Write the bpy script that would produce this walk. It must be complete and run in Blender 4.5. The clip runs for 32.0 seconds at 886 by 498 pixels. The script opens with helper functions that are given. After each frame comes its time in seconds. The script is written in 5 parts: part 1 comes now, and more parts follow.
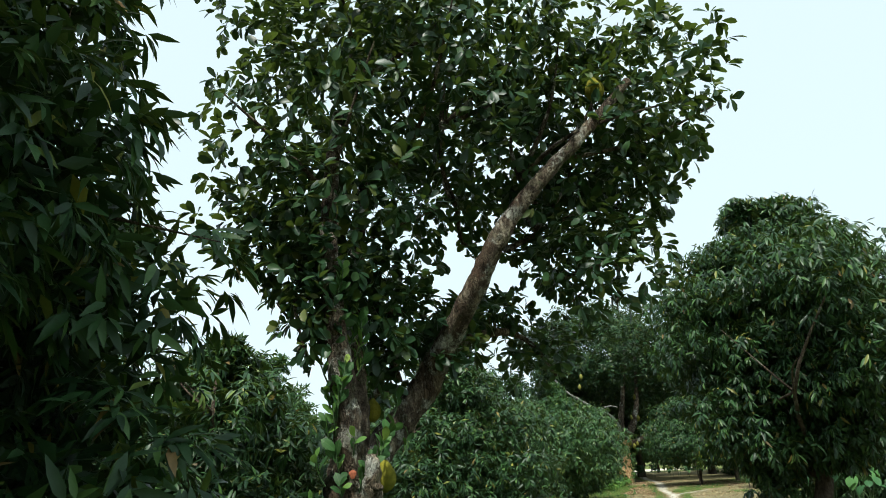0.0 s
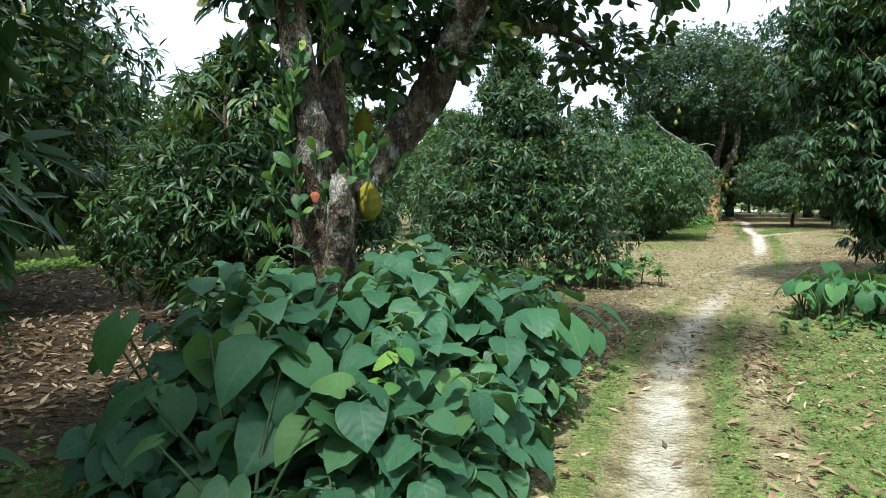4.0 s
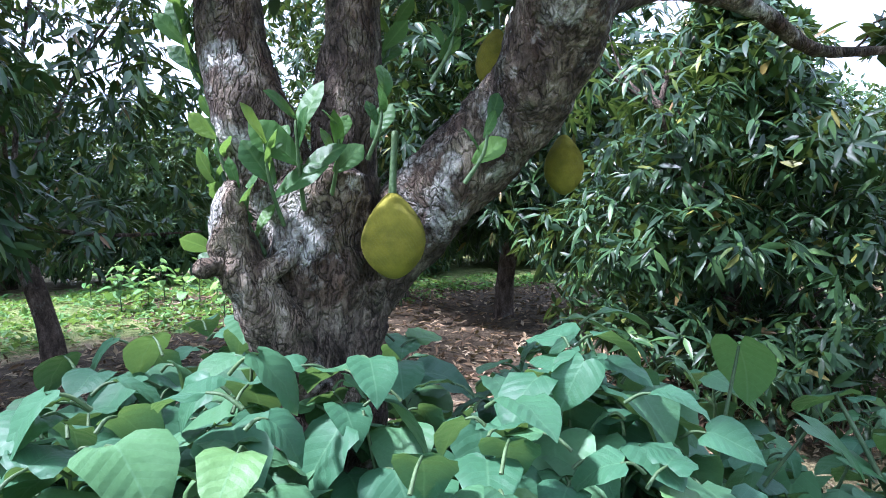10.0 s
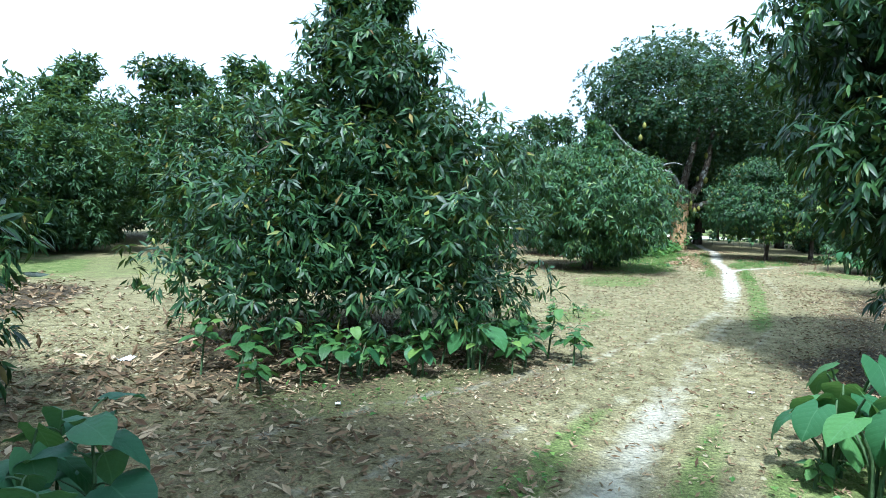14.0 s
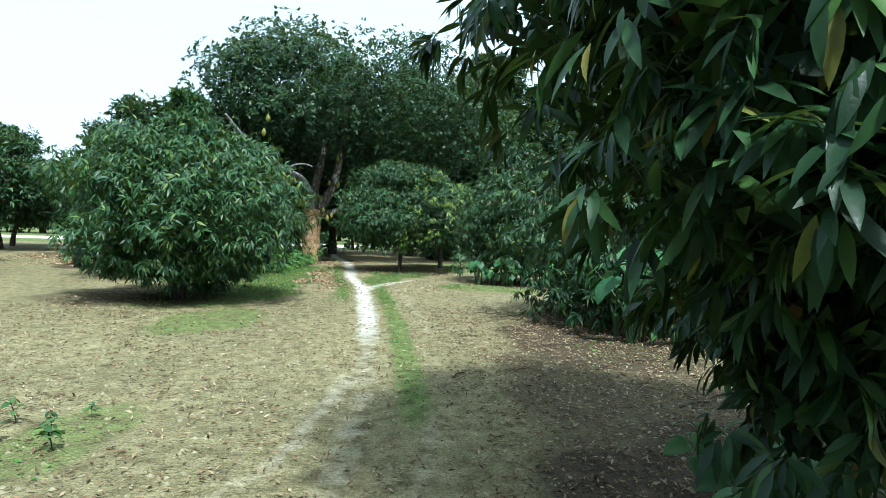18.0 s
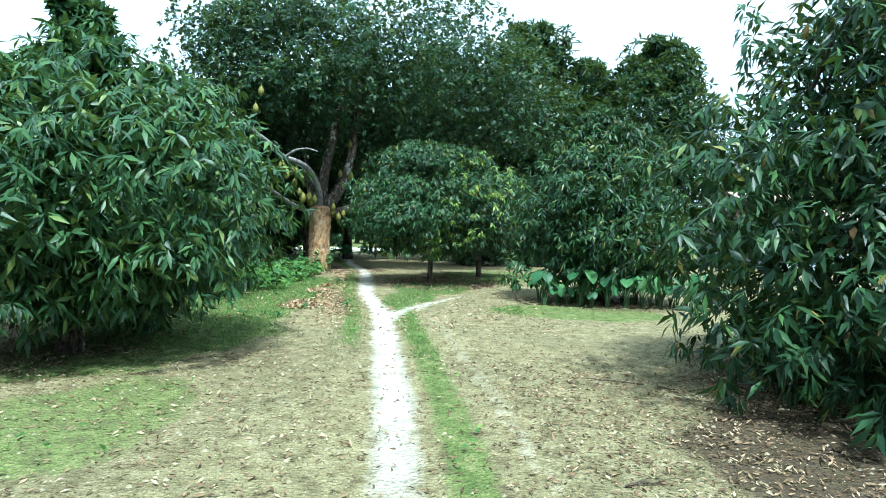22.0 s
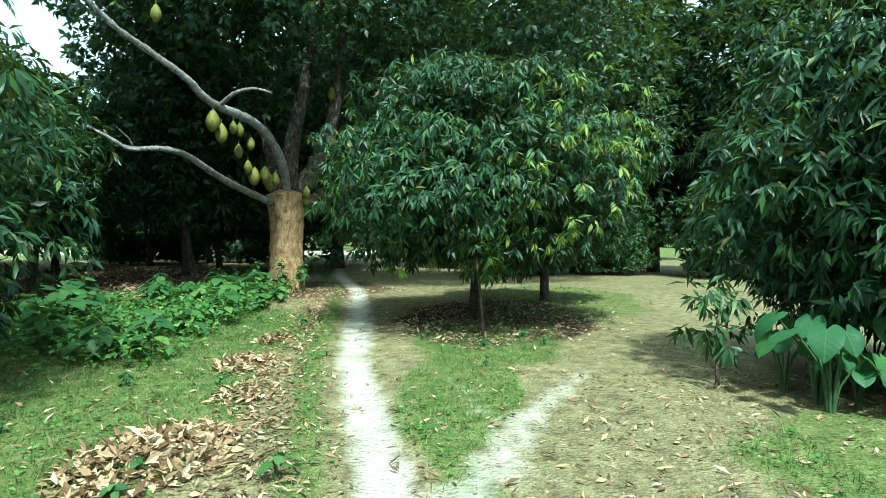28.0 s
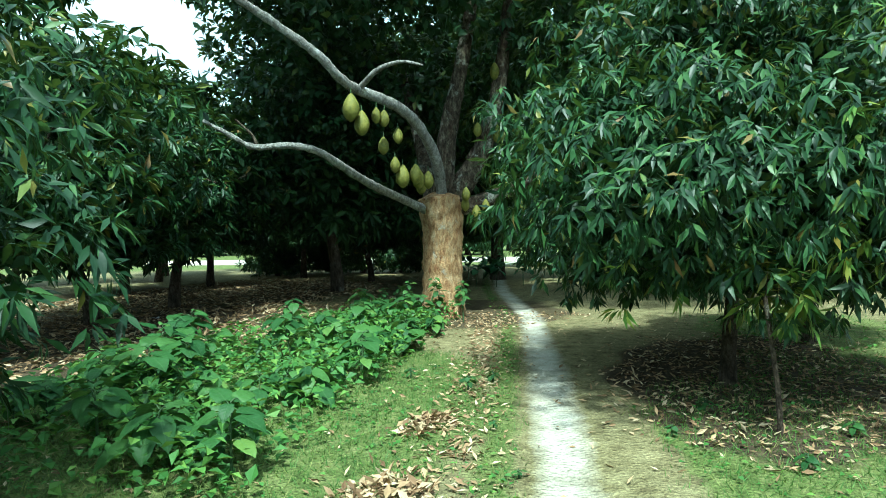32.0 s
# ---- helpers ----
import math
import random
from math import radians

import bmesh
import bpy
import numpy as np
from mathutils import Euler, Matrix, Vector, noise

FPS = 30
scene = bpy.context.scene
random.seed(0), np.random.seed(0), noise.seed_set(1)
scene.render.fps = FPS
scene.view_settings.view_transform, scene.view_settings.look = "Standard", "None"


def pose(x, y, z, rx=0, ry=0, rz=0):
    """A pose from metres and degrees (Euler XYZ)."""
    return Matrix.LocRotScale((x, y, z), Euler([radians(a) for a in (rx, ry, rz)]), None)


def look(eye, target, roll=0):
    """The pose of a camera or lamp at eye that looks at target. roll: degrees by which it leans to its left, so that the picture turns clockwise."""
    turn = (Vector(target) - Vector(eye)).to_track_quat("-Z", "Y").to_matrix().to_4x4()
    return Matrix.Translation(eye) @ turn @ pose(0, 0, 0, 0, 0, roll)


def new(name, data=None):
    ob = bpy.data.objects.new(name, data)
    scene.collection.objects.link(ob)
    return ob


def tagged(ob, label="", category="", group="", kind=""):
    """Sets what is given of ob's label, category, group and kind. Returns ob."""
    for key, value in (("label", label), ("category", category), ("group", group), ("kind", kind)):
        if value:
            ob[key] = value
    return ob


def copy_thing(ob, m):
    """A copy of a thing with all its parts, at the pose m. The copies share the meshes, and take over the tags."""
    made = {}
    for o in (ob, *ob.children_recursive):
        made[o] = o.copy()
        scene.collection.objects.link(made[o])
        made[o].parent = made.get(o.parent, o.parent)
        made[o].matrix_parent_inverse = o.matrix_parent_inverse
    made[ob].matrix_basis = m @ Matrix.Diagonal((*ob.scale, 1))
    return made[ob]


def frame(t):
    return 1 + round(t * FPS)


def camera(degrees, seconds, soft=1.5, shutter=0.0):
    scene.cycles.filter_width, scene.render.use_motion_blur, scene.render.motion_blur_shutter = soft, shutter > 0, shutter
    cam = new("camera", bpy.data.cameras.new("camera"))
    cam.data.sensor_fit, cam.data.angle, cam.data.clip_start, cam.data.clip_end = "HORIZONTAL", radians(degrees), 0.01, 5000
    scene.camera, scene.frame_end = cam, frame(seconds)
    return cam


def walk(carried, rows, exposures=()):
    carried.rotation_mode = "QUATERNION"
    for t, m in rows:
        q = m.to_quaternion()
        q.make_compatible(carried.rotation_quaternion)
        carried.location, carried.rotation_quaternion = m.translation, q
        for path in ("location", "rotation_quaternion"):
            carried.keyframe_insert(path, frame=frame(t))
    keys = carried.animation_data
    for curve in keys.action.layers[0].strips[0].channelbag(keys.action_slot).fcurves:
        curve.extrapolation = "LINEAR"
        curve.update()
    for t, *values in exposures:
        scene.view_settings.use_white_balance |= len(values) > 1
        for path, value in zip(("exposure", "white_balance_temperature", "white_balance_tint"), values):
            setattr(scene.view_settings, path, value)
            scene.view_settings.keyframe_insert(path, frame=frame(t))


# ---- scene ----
cam = camera(69.6, 32.0, soft=0.4)
PATH = [
    (0, (-4.283, -0.589, 1.512), (-3.4329, -0.1725, 1.8343), -2.96),
    (0.5, (-4.223, -0.628, 1.517), (-3.3594, -0.1913, 1.7691), -1.78),
    (1, (-4.191, -0.661, 1.522), (-3.3010, -0.2063, 1.5552), -0.68),
    (1.5, (-4.207, -0.694, 1.510), (-3.3209, -0.2500, 1.3741), 0.20),
    (2, (-4.104, -0.680, 1.493), (-3.2286, -0.2305, 1.3150), 0.98),
    (2.5, (-3.847, -0.576, 1.476), (-2.9728, -0.1221, 1.3010), 1.09),
    (4.5, (-2.457, -0.422, 1.499), (-1.6849, 0.2118, 1.4437), -0.71),
    (5, (-1.980, -0.155, 1.472), (-1.2679, 0.5444, 1.4147), -1.44),
    (5.5, (-1.533, 0.103, 1.467), (-0.8830, 0.8614, 1.4137), -2.48),
    (6, (-1.168, 0.246, 1.462), (-0.5958, 1.0642, 1.4068), -2.43),
    (6.5, (-0.815, 0.347, 1.461), (-0.3636, 1.2379, 1.4064), -1.93),
    (7, (-0.549, 0.402, 1.468), (-0.2133, 1.3427, 1.4187), -1.83),
    (7.5, (-0.287, 0.377, 1.466), (-0.0781, 1.3537, 1.4133), -1.85),
    (8, (-0.019, 0.332, 1.480), (0.0460, 1.3282, 1.4244), -1.47),
    (8.5, (0.161, 0.366, 1.500), (0.1423, 1.3640, 1.4429), -1.19),
    (9, (0.230, 0.397, 1.513), (0.1752, 1.3939, 1.4579), -0.81),
    (9.5, (0.294, 0.401, 1.522), (0.2135, 1.3956, 1.4634), -1.02),
    (10, (0.390, 0.401, 1.528), (0.2560, 1.3900, 1.4689), -1.21),
    (10.5, (0.465, 0.398, 1.533), (0.3013, 1.3833, 1.4770), -1.18),
    (11, (0.502, 0.366, 1.527), (0.3337, 1.3502, 1.4755), -1.25),
    (11.5, (0.571, 0.303, 1.504), (0.4616, 1.2954, 1.4486), -0.93),
    (12, (0.614, 0.070, 1.480), (0.7762, 1.0549, 1.4135), -0.11),
    (12.5, (0.547, 0.111, 1.459), (0.9998, 1.0009, 1.3992), -0.22),
    (13, (0.709, 0.124, 1.446), (1.3111, 0.9205, 1.3878), 0.41),
    (13.5, (1.132, 0.371, 1.461), (1.8789, 1.0332, 1.4042), 0.88),
    (14, (1.713, 0.332, 1.491), (2.5535, 0.8714, 1.4334), 2.38),
    (14.5, (2.171, 0.376, 1.530), (3.0827, 0.7834, 1.4678), 3.80),
    (16.5, (4.904, 0.713, 1.493), (5.8709, 0.9684, 1.4619), 2.04),
    (17, (5.512, 0.883, 1.502), (6.4947, 1.0626, 1.4672), 2.00),
    (17.5, (6.106, 0.998, 1.508), (7.1019, 1.0875, 1.4832), 2.00),
    (18, (6.684, 1.064, 1.509), (7.6833, 1.0894, 1.4870), 2.00),
    (18.5, (7.281, 1.168, 1.505), (8.2808, 1.1782, 1.4904), 2.24),
    (19, (7.941, 1.276, 1.501), (8.9405, 1.2484, 1.4811), 2.82),
    (19.5, (8.732, 1.471, 1.496), (9.7312, 1.4401, 1.4823), 2.88),
    (20, (9.515, 1.641, 1.491), (10.5143, 1.6107, 1.4760), 2.63),
    (20.5, (10.252, 1.764, 1.485), (11.2517, 1.7325, 1.4757), 2.40),
    (21, (10.971, 1.858, 1.479), (11.9709, 1.8248, 1.4748), 1.90),
    (21.5, (11.603, 1.870, 1.480), (12.6024, 1.8452, 1.4745), 1.62),
    (22, (12.306, 1.922, 1.497), (13.3044, 1.9772, 1.4752), 1.35),
    (22.5, (12.901, 1.949, 1.522), (13.8834, 2.1354, 1.4946), 0.38),
    (23, (13.633, 2.025, 1.540), (14.5957, 2.2923, 1.5098), 0.36),
    (23.5, (14.383, 2.124, 1.533), (15.3502, 2.3778, 1.5071), 0.70),
    (24, (15.144, 2.248, 1.499), (16.1316, 2.4054, 1.4710), 1.34),
    (24.5, (15.882, 2.416, 1.448), (16.8780, 2.5013, 1.4285), 1.66),
    (26.5, (18.978, 2.851, 1.423), (19.9777, 2.8563, 1.4033), 0.60),
    (27, (19.708, 3.028, 1.421), (20.7076, 3.0454, 1.4030), 0.49),
    (27.5, (20.431, 3.191, 1.422), (21.4301, 3.2195, 1.3974), 0.55),
    (28, (21.189, 3.328, 1.432), (22.1873, 3.3830, 1.4107), 0.26),
    (28.5, (21.933, 3.449, 1.452), (22.9285, 3.5421, 1.4295), 0.10),
    (29, (22.621, 3.573, 1.480), (23.6108, 3.7166, 1.4612), -0.03),
    (29.5, (23.236, 3.797, 1.514), (24.2103, 4.0205, 1.4955), -0.15),
    (30, (23.640, 3.982, 1.548), (24.6047, 4.2445, 1.5299), -0.36),
    (30.5, (23.951, 4.115, 1.577), (24.9101, 4.3974, 1.5634), -0.23),
    (31, (24.161, 4.200, 1.591), (25.1188, 4.4860, 1.5753), -0.57),
    (31.5, (24.323, 4.307, 1.601), (25.2810, 4.5944, 1.5897), -0.82),
    (32, (24.441, 4.366, 1.608), (25.3989, 4.6534, 1.5918), -0.78),
]
EXPOSURES = [(0.0, 0.35, 6200, 4), (1.0, 0.18, 6100, 10), (2.0, 1.0, 6000, 10), (5.0, 0.75, 5600, 11), (7.0, 1.25, 4950, 4), (9.0, 1.85, 5100, 20), (11.0, 2.1, 5200, 34), (13.0, 1.72, 5000, 10), (14.0, 1.1, 5000, 6), (17.0, 0.62, 5350, 3), (20.0, 1.1, 5200, 0), (22.0, 1.1, 5050, -2), (24.0, 1.12, 5150, -4), (28.0, 0.97, 5350, -15), (30.0, 0.85, 5300, -16), (32.0, 1.05, 5250, -18)]
walk(cam, [(t, look(eye, target, roll)) for t, eye, target, roll in PATH], EXPOSURES)

# ---- light: hazy high sun and a pale sky ----
SUN_EL, SUN_AZ = 57.0, 198.0  # degrees above the ground, and compass bearing in the plan from +x, counter-clockwise
world = bpy.data.worlds.new("sky")
scene.world = world
world.use_nodes = True
wn = world.node_tree
sky = wn.nodes.new("ShaderNodeTexSky")
sky.sky_type, sky.sun_disc = "NISHITA", False
sky.sun_elevation, sky.sun_rotation = radians(SUN_EL), radians(90 - SUN_AZ)
sky.air_density, sky.dust_density, sky.ozone_density = 1.0, 4.0, 1.0
haze = wn.nodes.new("ShaderNodeMix")  # thin bright cloud over the blue
haze.data_type = "RGBA"
haze.inputs[0].default_value, haze.inputs[7].default_value = 0.65, (9.6, 10.8, 11.3, 1)
wn.links.new(sky.outputs["Color"], haze.inputs[6])
wn.nodes["Background"].inputs["Strength"].default_value = 0.1
wn.links.new(haze.outputs[2], wn.nodes["Background"].inputs["Color"])
sun_data = bpy.data.lights.new("sun", "SUN")
sun_data.energy, sun_data.angle, sun_data.color = 5.0, radians(4.0), (1.0, 0.95, 0.86)
sun = new("sun", sun_data)
sun_way = Vector((math.cos(radians(SUN_AZ)) * math.cos(radians(SUN_EL)), math.sin(radians(SUN_AZ)) * math.cos(radians(SUN_EL)), math.sin(radians(SUN_EL))))
sun.matrix_world = look(sun_way * 60, (0, 0, 0))


# ---- materials ----
def material(name):
    m = bpy.data.materials.new(name)
    m.use_nodes = True
    nt = m.node_tree
    nt.nodes.clear()
    out = nt.nodes.new("ShaderNodeOutputMaterial")
    return m, nt, out


def node(nt, kind, **values):
    n = nt.nodes.new("ShaderNode" + kind)
    for key, value in values.items():
        if key in n.inputs:
            n.inputs[key].default_value = value
        elif key == "operation":
            n.operation = value
        elif key == "feature":
            n.feature = value
        elif key == "attribute_name":
            n.attribute_name = value
        elif key == "layer_name":
            n.layer_name = value
    return n


def ramp(nt, fac, stops):
    n = nt.nodes.new("ShaderNodeValToRGB")
    e = n.color_ramp.elements
    while len(e) < len(stops):
        e.new(0.5)
    for k, (at, colour) in enumerate(stops):
        e[k].position, e[k].color = at, (*colour, 1)
    nt.links.new(fac, n.inputs["Fac"])
    return n.outputs["Color"]


def mix(nt, fac, a, b, how="MIX"):
    n = nt.nodes.new("ShaderNodeMix")
    n.data_type, n.blend_type = "RGBA", how
    for socket, value in ((n.inputs[0], fac), (n.inputs[6], a), (n.inputs[7], b)):
        if hasattr(value, "is_output"):
            nt.links.new(value, socket)
        elif isinstance(value, tuple):
            socket.default_value = (*value, 1)
        else:
            socket.default_value = value
    return n.outputs[2]


def noise_tex(nt, scale, detail=4.0, rough=0.55, coords=None):
    n = node(nt, "TexNoise", Scale=scale, Detail=detail, Roughness=rough)
    if coords:
        nt.links.new(coords, n.inputs["Vector"])
    return n.outputs["Fac"]


def leaf_material(name, stops, gloss=0.42, through_light=0.25, vein=0.0, spec=0.22):
    """Foliage: each leaf has a tone of its own, with mottling over it, and lets some light through."""
    m, nt, out = material(name)
    geo = node(nt, "NewGeometry")
    tone = ramp(nt, geo.outputs["Random Per Island"], stops)
    pos = node(nt, "TexCoord").outputs["Object"]
    blot = noise_tex(nt, 28.0, 3.0, coords=pos)
    big = noise_tex(nt, 1.3, 2.0, coords=pos)
    c = mix(nt, 0.35, tone, ramp(nt, blot, [(0.3, (0.35, 0.35, 0.35)), (0.7, (1, 1, 1))]), "MULTIPLY")
    c = mix(nt, 0.3, c, ramp(nt, big, [(0.35, (0.55, 0.6, 0.5)), (0.65, (1.0, 1.0, 1.0))]), "MULTIPLY")
    bsdf = node(nt, "BsdfPrincipled", Roughness=gloss)
    bsdf.inputs["Specular IOR Level"].default_value = spec
    nt.links.new(c, bsdf.inputs["Base Color"])
    bump = node(nt, "Bump", Strength=0.25, Distance=0.004)
    nt.links.new(noise_tex(nt, 70.0, 2.0, coords=pos), bump.inputs["Height"])
    nt.links.new(bump.outputs[0], bsdf.inputs["Normal"])
    tr = node(nt, "BsdfTranslucent")
    nt.links.new(mix(nt, 0.5, c, (0.35, 0.5, 0.06), "MIX"), tr.inputs["Color"])
    ms = node(nt, "MixShader", Fac=through_light)
    nt.links.new(bsdf.outputs[0], ms.inputs[1])
    nt.links.new(tr.outputs[0], ms.inputs[2])
    nt.links.new(ms.outputs[0], out.inputs["Surface"])
    return m


def plain_material(name, low, high, scale=8.0, rough=0.8, bump_size=0.01, strength=0.5, fine=60.0, spec=0.3):
    """A matt surface that varies between two colours at two scales, with relief."""
    m, nt, out = material(name)
    pos = node(nt, "TexCoord").outputs["Object"]
    a = noise_tex(nt, scale, 6.0, 0.6, pos)
    b = noise_tex(nt, fine, 4.0, 0.6, pos)
    c = ramp(nt, a, [(0.32, low), (0.68, high)])
    c = mix(nt, 0.4, c, ramp(nt, b, [(0.3, (0.45, 0.45, 0.45)), (0.7, (1.1, 1.1, 1.1))]), "MULTIPLY")
    info = node(nt, "ObjectInfo")
    c = mix(nt, 0.25, c, ramp(nt, info.outputs["Random"], [(0, (0.6, 0.6, 0.6)), (1, (1.1, 1.1, 1.1))]), "MULTIPLY")
    bsdf = node(nt, "BsdfPrincipled", Roughness=rough)
    bsdf.inputs["Specular IOR Level"].default_value = spec
    nt.links.new(c, bsdf.inputs["Base Color"])
    bump = node(nt, "Bump", Strength=strength, Distance=bump_size)
    nt.links.new(b, bump.inputs["Height"])
    nt.links.new(bump.outputs[0], bsdf.inputs["Normal"])
    nt.links.new(bsdf.outputs[0], out.inputs["Surface"])
    return m


def bark_material(name, dark, mid, pale, lichen, scale=9.0, patch=0.56, cracks=0.4, rust=0.0):
    """Rough bark with fine broken cracks and pale lichen patches."""
    m, nt, out = material(name)
    pos = node(nt, "TexCoord").outputs["Object"]
    mp = node(nt, "Mapping")
    mp.inputs["Scale"].default_value = (1, 1, 0.45)
    nt.links.new(pos, mp.inputs["Vector"])
    warp = node(nt, "TexNoise", Scale=scale, Detail=5.0)
    nt.links.new(mp.outputs[0], warp.inputs["Vector"])
    bend = node(nt, "VectorMath", operation="MULTIPLY_ADD")
    bend.inputs[1].default_value = (0.3, 0.3, 0.3)
    nt.links.new(warp.outputs["Color"], bend.inputs[0])
    nt.links.new(mp.outputs[0], bend.inputs[2])
    vor = node(nt, "TexVoronoi", Scale=scale * 3.2, feature="DISTANCE_TO_EDGE")
    nt.links.new(bend.outputs[0], vor.inputs["Vector"])
    n1 = noise_tex(nt, scale * 1.3, 10.0, 0.7, mp.outputs[0])
    n2 = noise_tex(nt, 3.4, 8.0, 0.68, pos)
    n3 = noise_tex(nt, 60.0, 5.0, 0.65, pos)
    c = ramp(nt, n1, [(0.36, dark), (0.5, mid), (0.66, pale)])
    c = mix(nt, ramp(nt, n2, [(patch, (0, 0, 0)), (patch + 0.07, (0.9, 0.9, 0.9))]), c, lichen)
    if rust:
        c = mix(nt, ramp(nt, noise_tex(nt, 5.5, 6.0, 0.7, mp.outputs[0]), [(0.5, (0, 0, 0)), (0.66, (rust, rust, rust))]), c, (0.11, 0.06, 0.036))
        c = mix(nt, ramp(nt, noise_tex(nt, 8.0, 5.0, 0.6, pos), [(0.56, (0, 0, 0)), (0.7, (0.55, 0.55, 0.55))]), c, (0.10, 0.11, 0.06))
    plate = node(nt, "TexVoronoi", Scale=scale * 3.2, Randomness=1.0)
    nt.links.new(bend.outputs[0], plate.inputs["Vector"])
    tone = node(nt, "SeparateColor")
    nt.links.new(plate.outputs["Color"], tone.inputs[0])
    c = mix(nt, 0.6, c, ramp(nt, tone.outputs["Red"], [(0.0, (0.45, 0.42, 0.4)), (1.0, (1.25, 1.25, 1.22))]), "MULTIPLY")
    broken = ramp(nt, noise_tex(nt, scale * 1.9, 4.0, 0.6, pos), [(0.4, (0, 0, 0)), (0.62, (cracks, cracks, cracks))])
    c = mix(nt, broken, c, ramp(nt, vor.outputs["Distance"], [(0.0, (0.10, 0.085, 0.075)), (0.13, (1, 1, 1))]), "MULTIPLY")
    c = mix(nt, 0.6, c, ramp(nt, n3, [(0.3, (0.3, 0.3, 0.3)), (0.7, (1.15, 1.15, 1.15))]), "MULTIPLY")
    bsdf = node(nt, "BsdfPrincipled", Roughness=0.92)
    bsdf.inputs["Specular IOR Level"].default_value = 0.15
    nt.links.new(c, bsdf.inputs["Base Color"])
    h = mix(nt, 0.35, n1, ramp(nt, vor.outputs["Distance"], [(0.0, (0, 0, 0)), (0.2, (1, 1, 1))]))
    h = mix(nt, 0.3, h, n3)
    bump = node(nt, "Bump", Strength=1.0, Distance=0.045)
    nt.links.new(h, bump.inputs["Height"])
    nt.links.new(bump.outputs[0], bsdf.inputs["Normal"])
    nt.links.new(bsdf.outputs[0], out.inputs["Surface"])
    return m


def veined_material(name, stops, vein, gloss=0.5, through_light=0.2):
    """Large leaves with paler ribs; each leaf object has its own tone. Reads the leaf's own length and breadth."""
    m, nt, out = material(name)
    tone = ramp(nt, node(nt, "ObjectInfo").outputs["Random"], stops)
    at = node(nt, "Attribute", attribute_name="blade")
    sep = node(nt, "SeparateXYZ")
    nt.links.new(at.outputs["Vector"], sep.inputs[0])
    def sums(op, a, b):
        n = node(nt, "Math", operation=op)
        for k, v in enumerate((a, b)):
            if hasattr(v, "is_output"):
                nt.links.new(v, n.inputs[k])
            else:
                n.inputs[k].default_value = v
        return n.outputs[0]
    side = sums("ABSOLUTE", sep.outputs["X"], 0.0)
    rib = ramp(nt, side, [(0.008, (1, 1, 1)), (0.022, (0, 0, 0))])
    run = sums("FRACT", sums("MULTIPLY", sums("SUBTRACT", sep.outputs["Y"], sums("MULTIPLY", side, 0.75)), 5.2), 0.0)
    off = sums("ABSOLUTE", sums("SUBTRACT", run, 0.5), 0.0)
    ribs = ramp(nt, off, [(0.012, (1, 1, 1)), (0.04, (0, 0, 0))])
    lines = mix(nt, 1.0, rib, mix(nt, 0.6, (0, 0, 0), ribs), "LIGHTEN")
    pos = node(nt, "TexCoord").outputs["Object"]
    blot = noise_tex(nt, 14.0, 5.0, 0.6, pos)
    c = mix(nt, 0.4, tone, ramp(nt, blot, [(0.3, (0.55, 0.6, 0.5)), (0.7, (1.1, 1.1, 1.05))]), "MULTIPLY")
    c = mix(nt, mix(nt, 0.36, (0, 0, 0), lines), c, vein)
    spots = noise_tex(nt, 40.0, 2.0, 0.5, pos)
    c = mix(nt, ramp(nt, spots, [(0.74, (0, 0, 0)), (0.78, (0.7, 0.7, 0.7))]), c, (0.22, 0.17, 0.07))
    bsdf = node(nt, "BsdfPrincipled", Roughness=gloss)
    bsdf.inputs["Specular IOR Level"].default_value = 0.22
    nt.links.new(c, bsdf.inputs["Base Color"])
    bump = node(nt, "Bump", Strength=0.4, Distance=0.006)
    nt.links.new(mix(nt, 0.55, ramp(nt, off, [(0.0, (0, 0, 0)), (0.5, (1, 1, 1))]), blot), bump.inputs["Height"])
    nt.links.new(bump.outputs[0], bsdf.inputs["Normal"])
    tr = node(nt, "BsdfTranslucent")
    nt.links.new(mix(nt, 0.5, c, (0.25, 0.42, 0.06)), tr.inputs["Color"])
    ms = node(nt, "MixShader", Fac=through_light)
    nt.links.new(bsdf.outputs[0], ms.inputs[1])
    nt.links.new(tr.outputs[0], ms.inputs[2])
    nt.links.new(ms.outputs[0], out.inputs["Surface"])
    return m


MANGO = leaf_material("mango_leaves", [(0.0, (0.011, 0.031, 0.014)), (0.45, (0.022, 0.055, 0.021)), (0.8, (0.038, 0.092, 0.029)), (0.96, (0.068, 0.135, 0.034)), (0.985, (0.195, 0.188, 0.038)), (1.0, (0.150, 0.090, 0.038))], through_light=0.09)
MANGO_LIGHT = leaf_material("light_mango_leaves", [(0.0, (0.018, 0.048, 0.021)), (0.5, (0.034, 0.084, 0.030)), (0.88, (0.062, 0.132, 0.038)), (1.0, (0.15, 0.20, 0.05))], through_light=0.12, spec=0.25)
MANGO_YELLOW = leaf_material("yellowing_mango_leaves", [(0.0, (0.06, 0.14, 0.03)), (0.5, (0.14, 0.23, 0.04)), (0.9, (0.27, 0.31, 0.06)), (1.0, (0.36, 0.27, 0.06))])
JACK = leaf_material("jackfruit_leaves", [(0.0, (0.012, 0.034, 0.017)), (0.5, (0.020, 0.051, 0.022)), (0.9, (0.035, 0.078, 0.027)), (1.0, (0.101, 0.117, 0.031))], gloss=0.4, through_light=0.14)
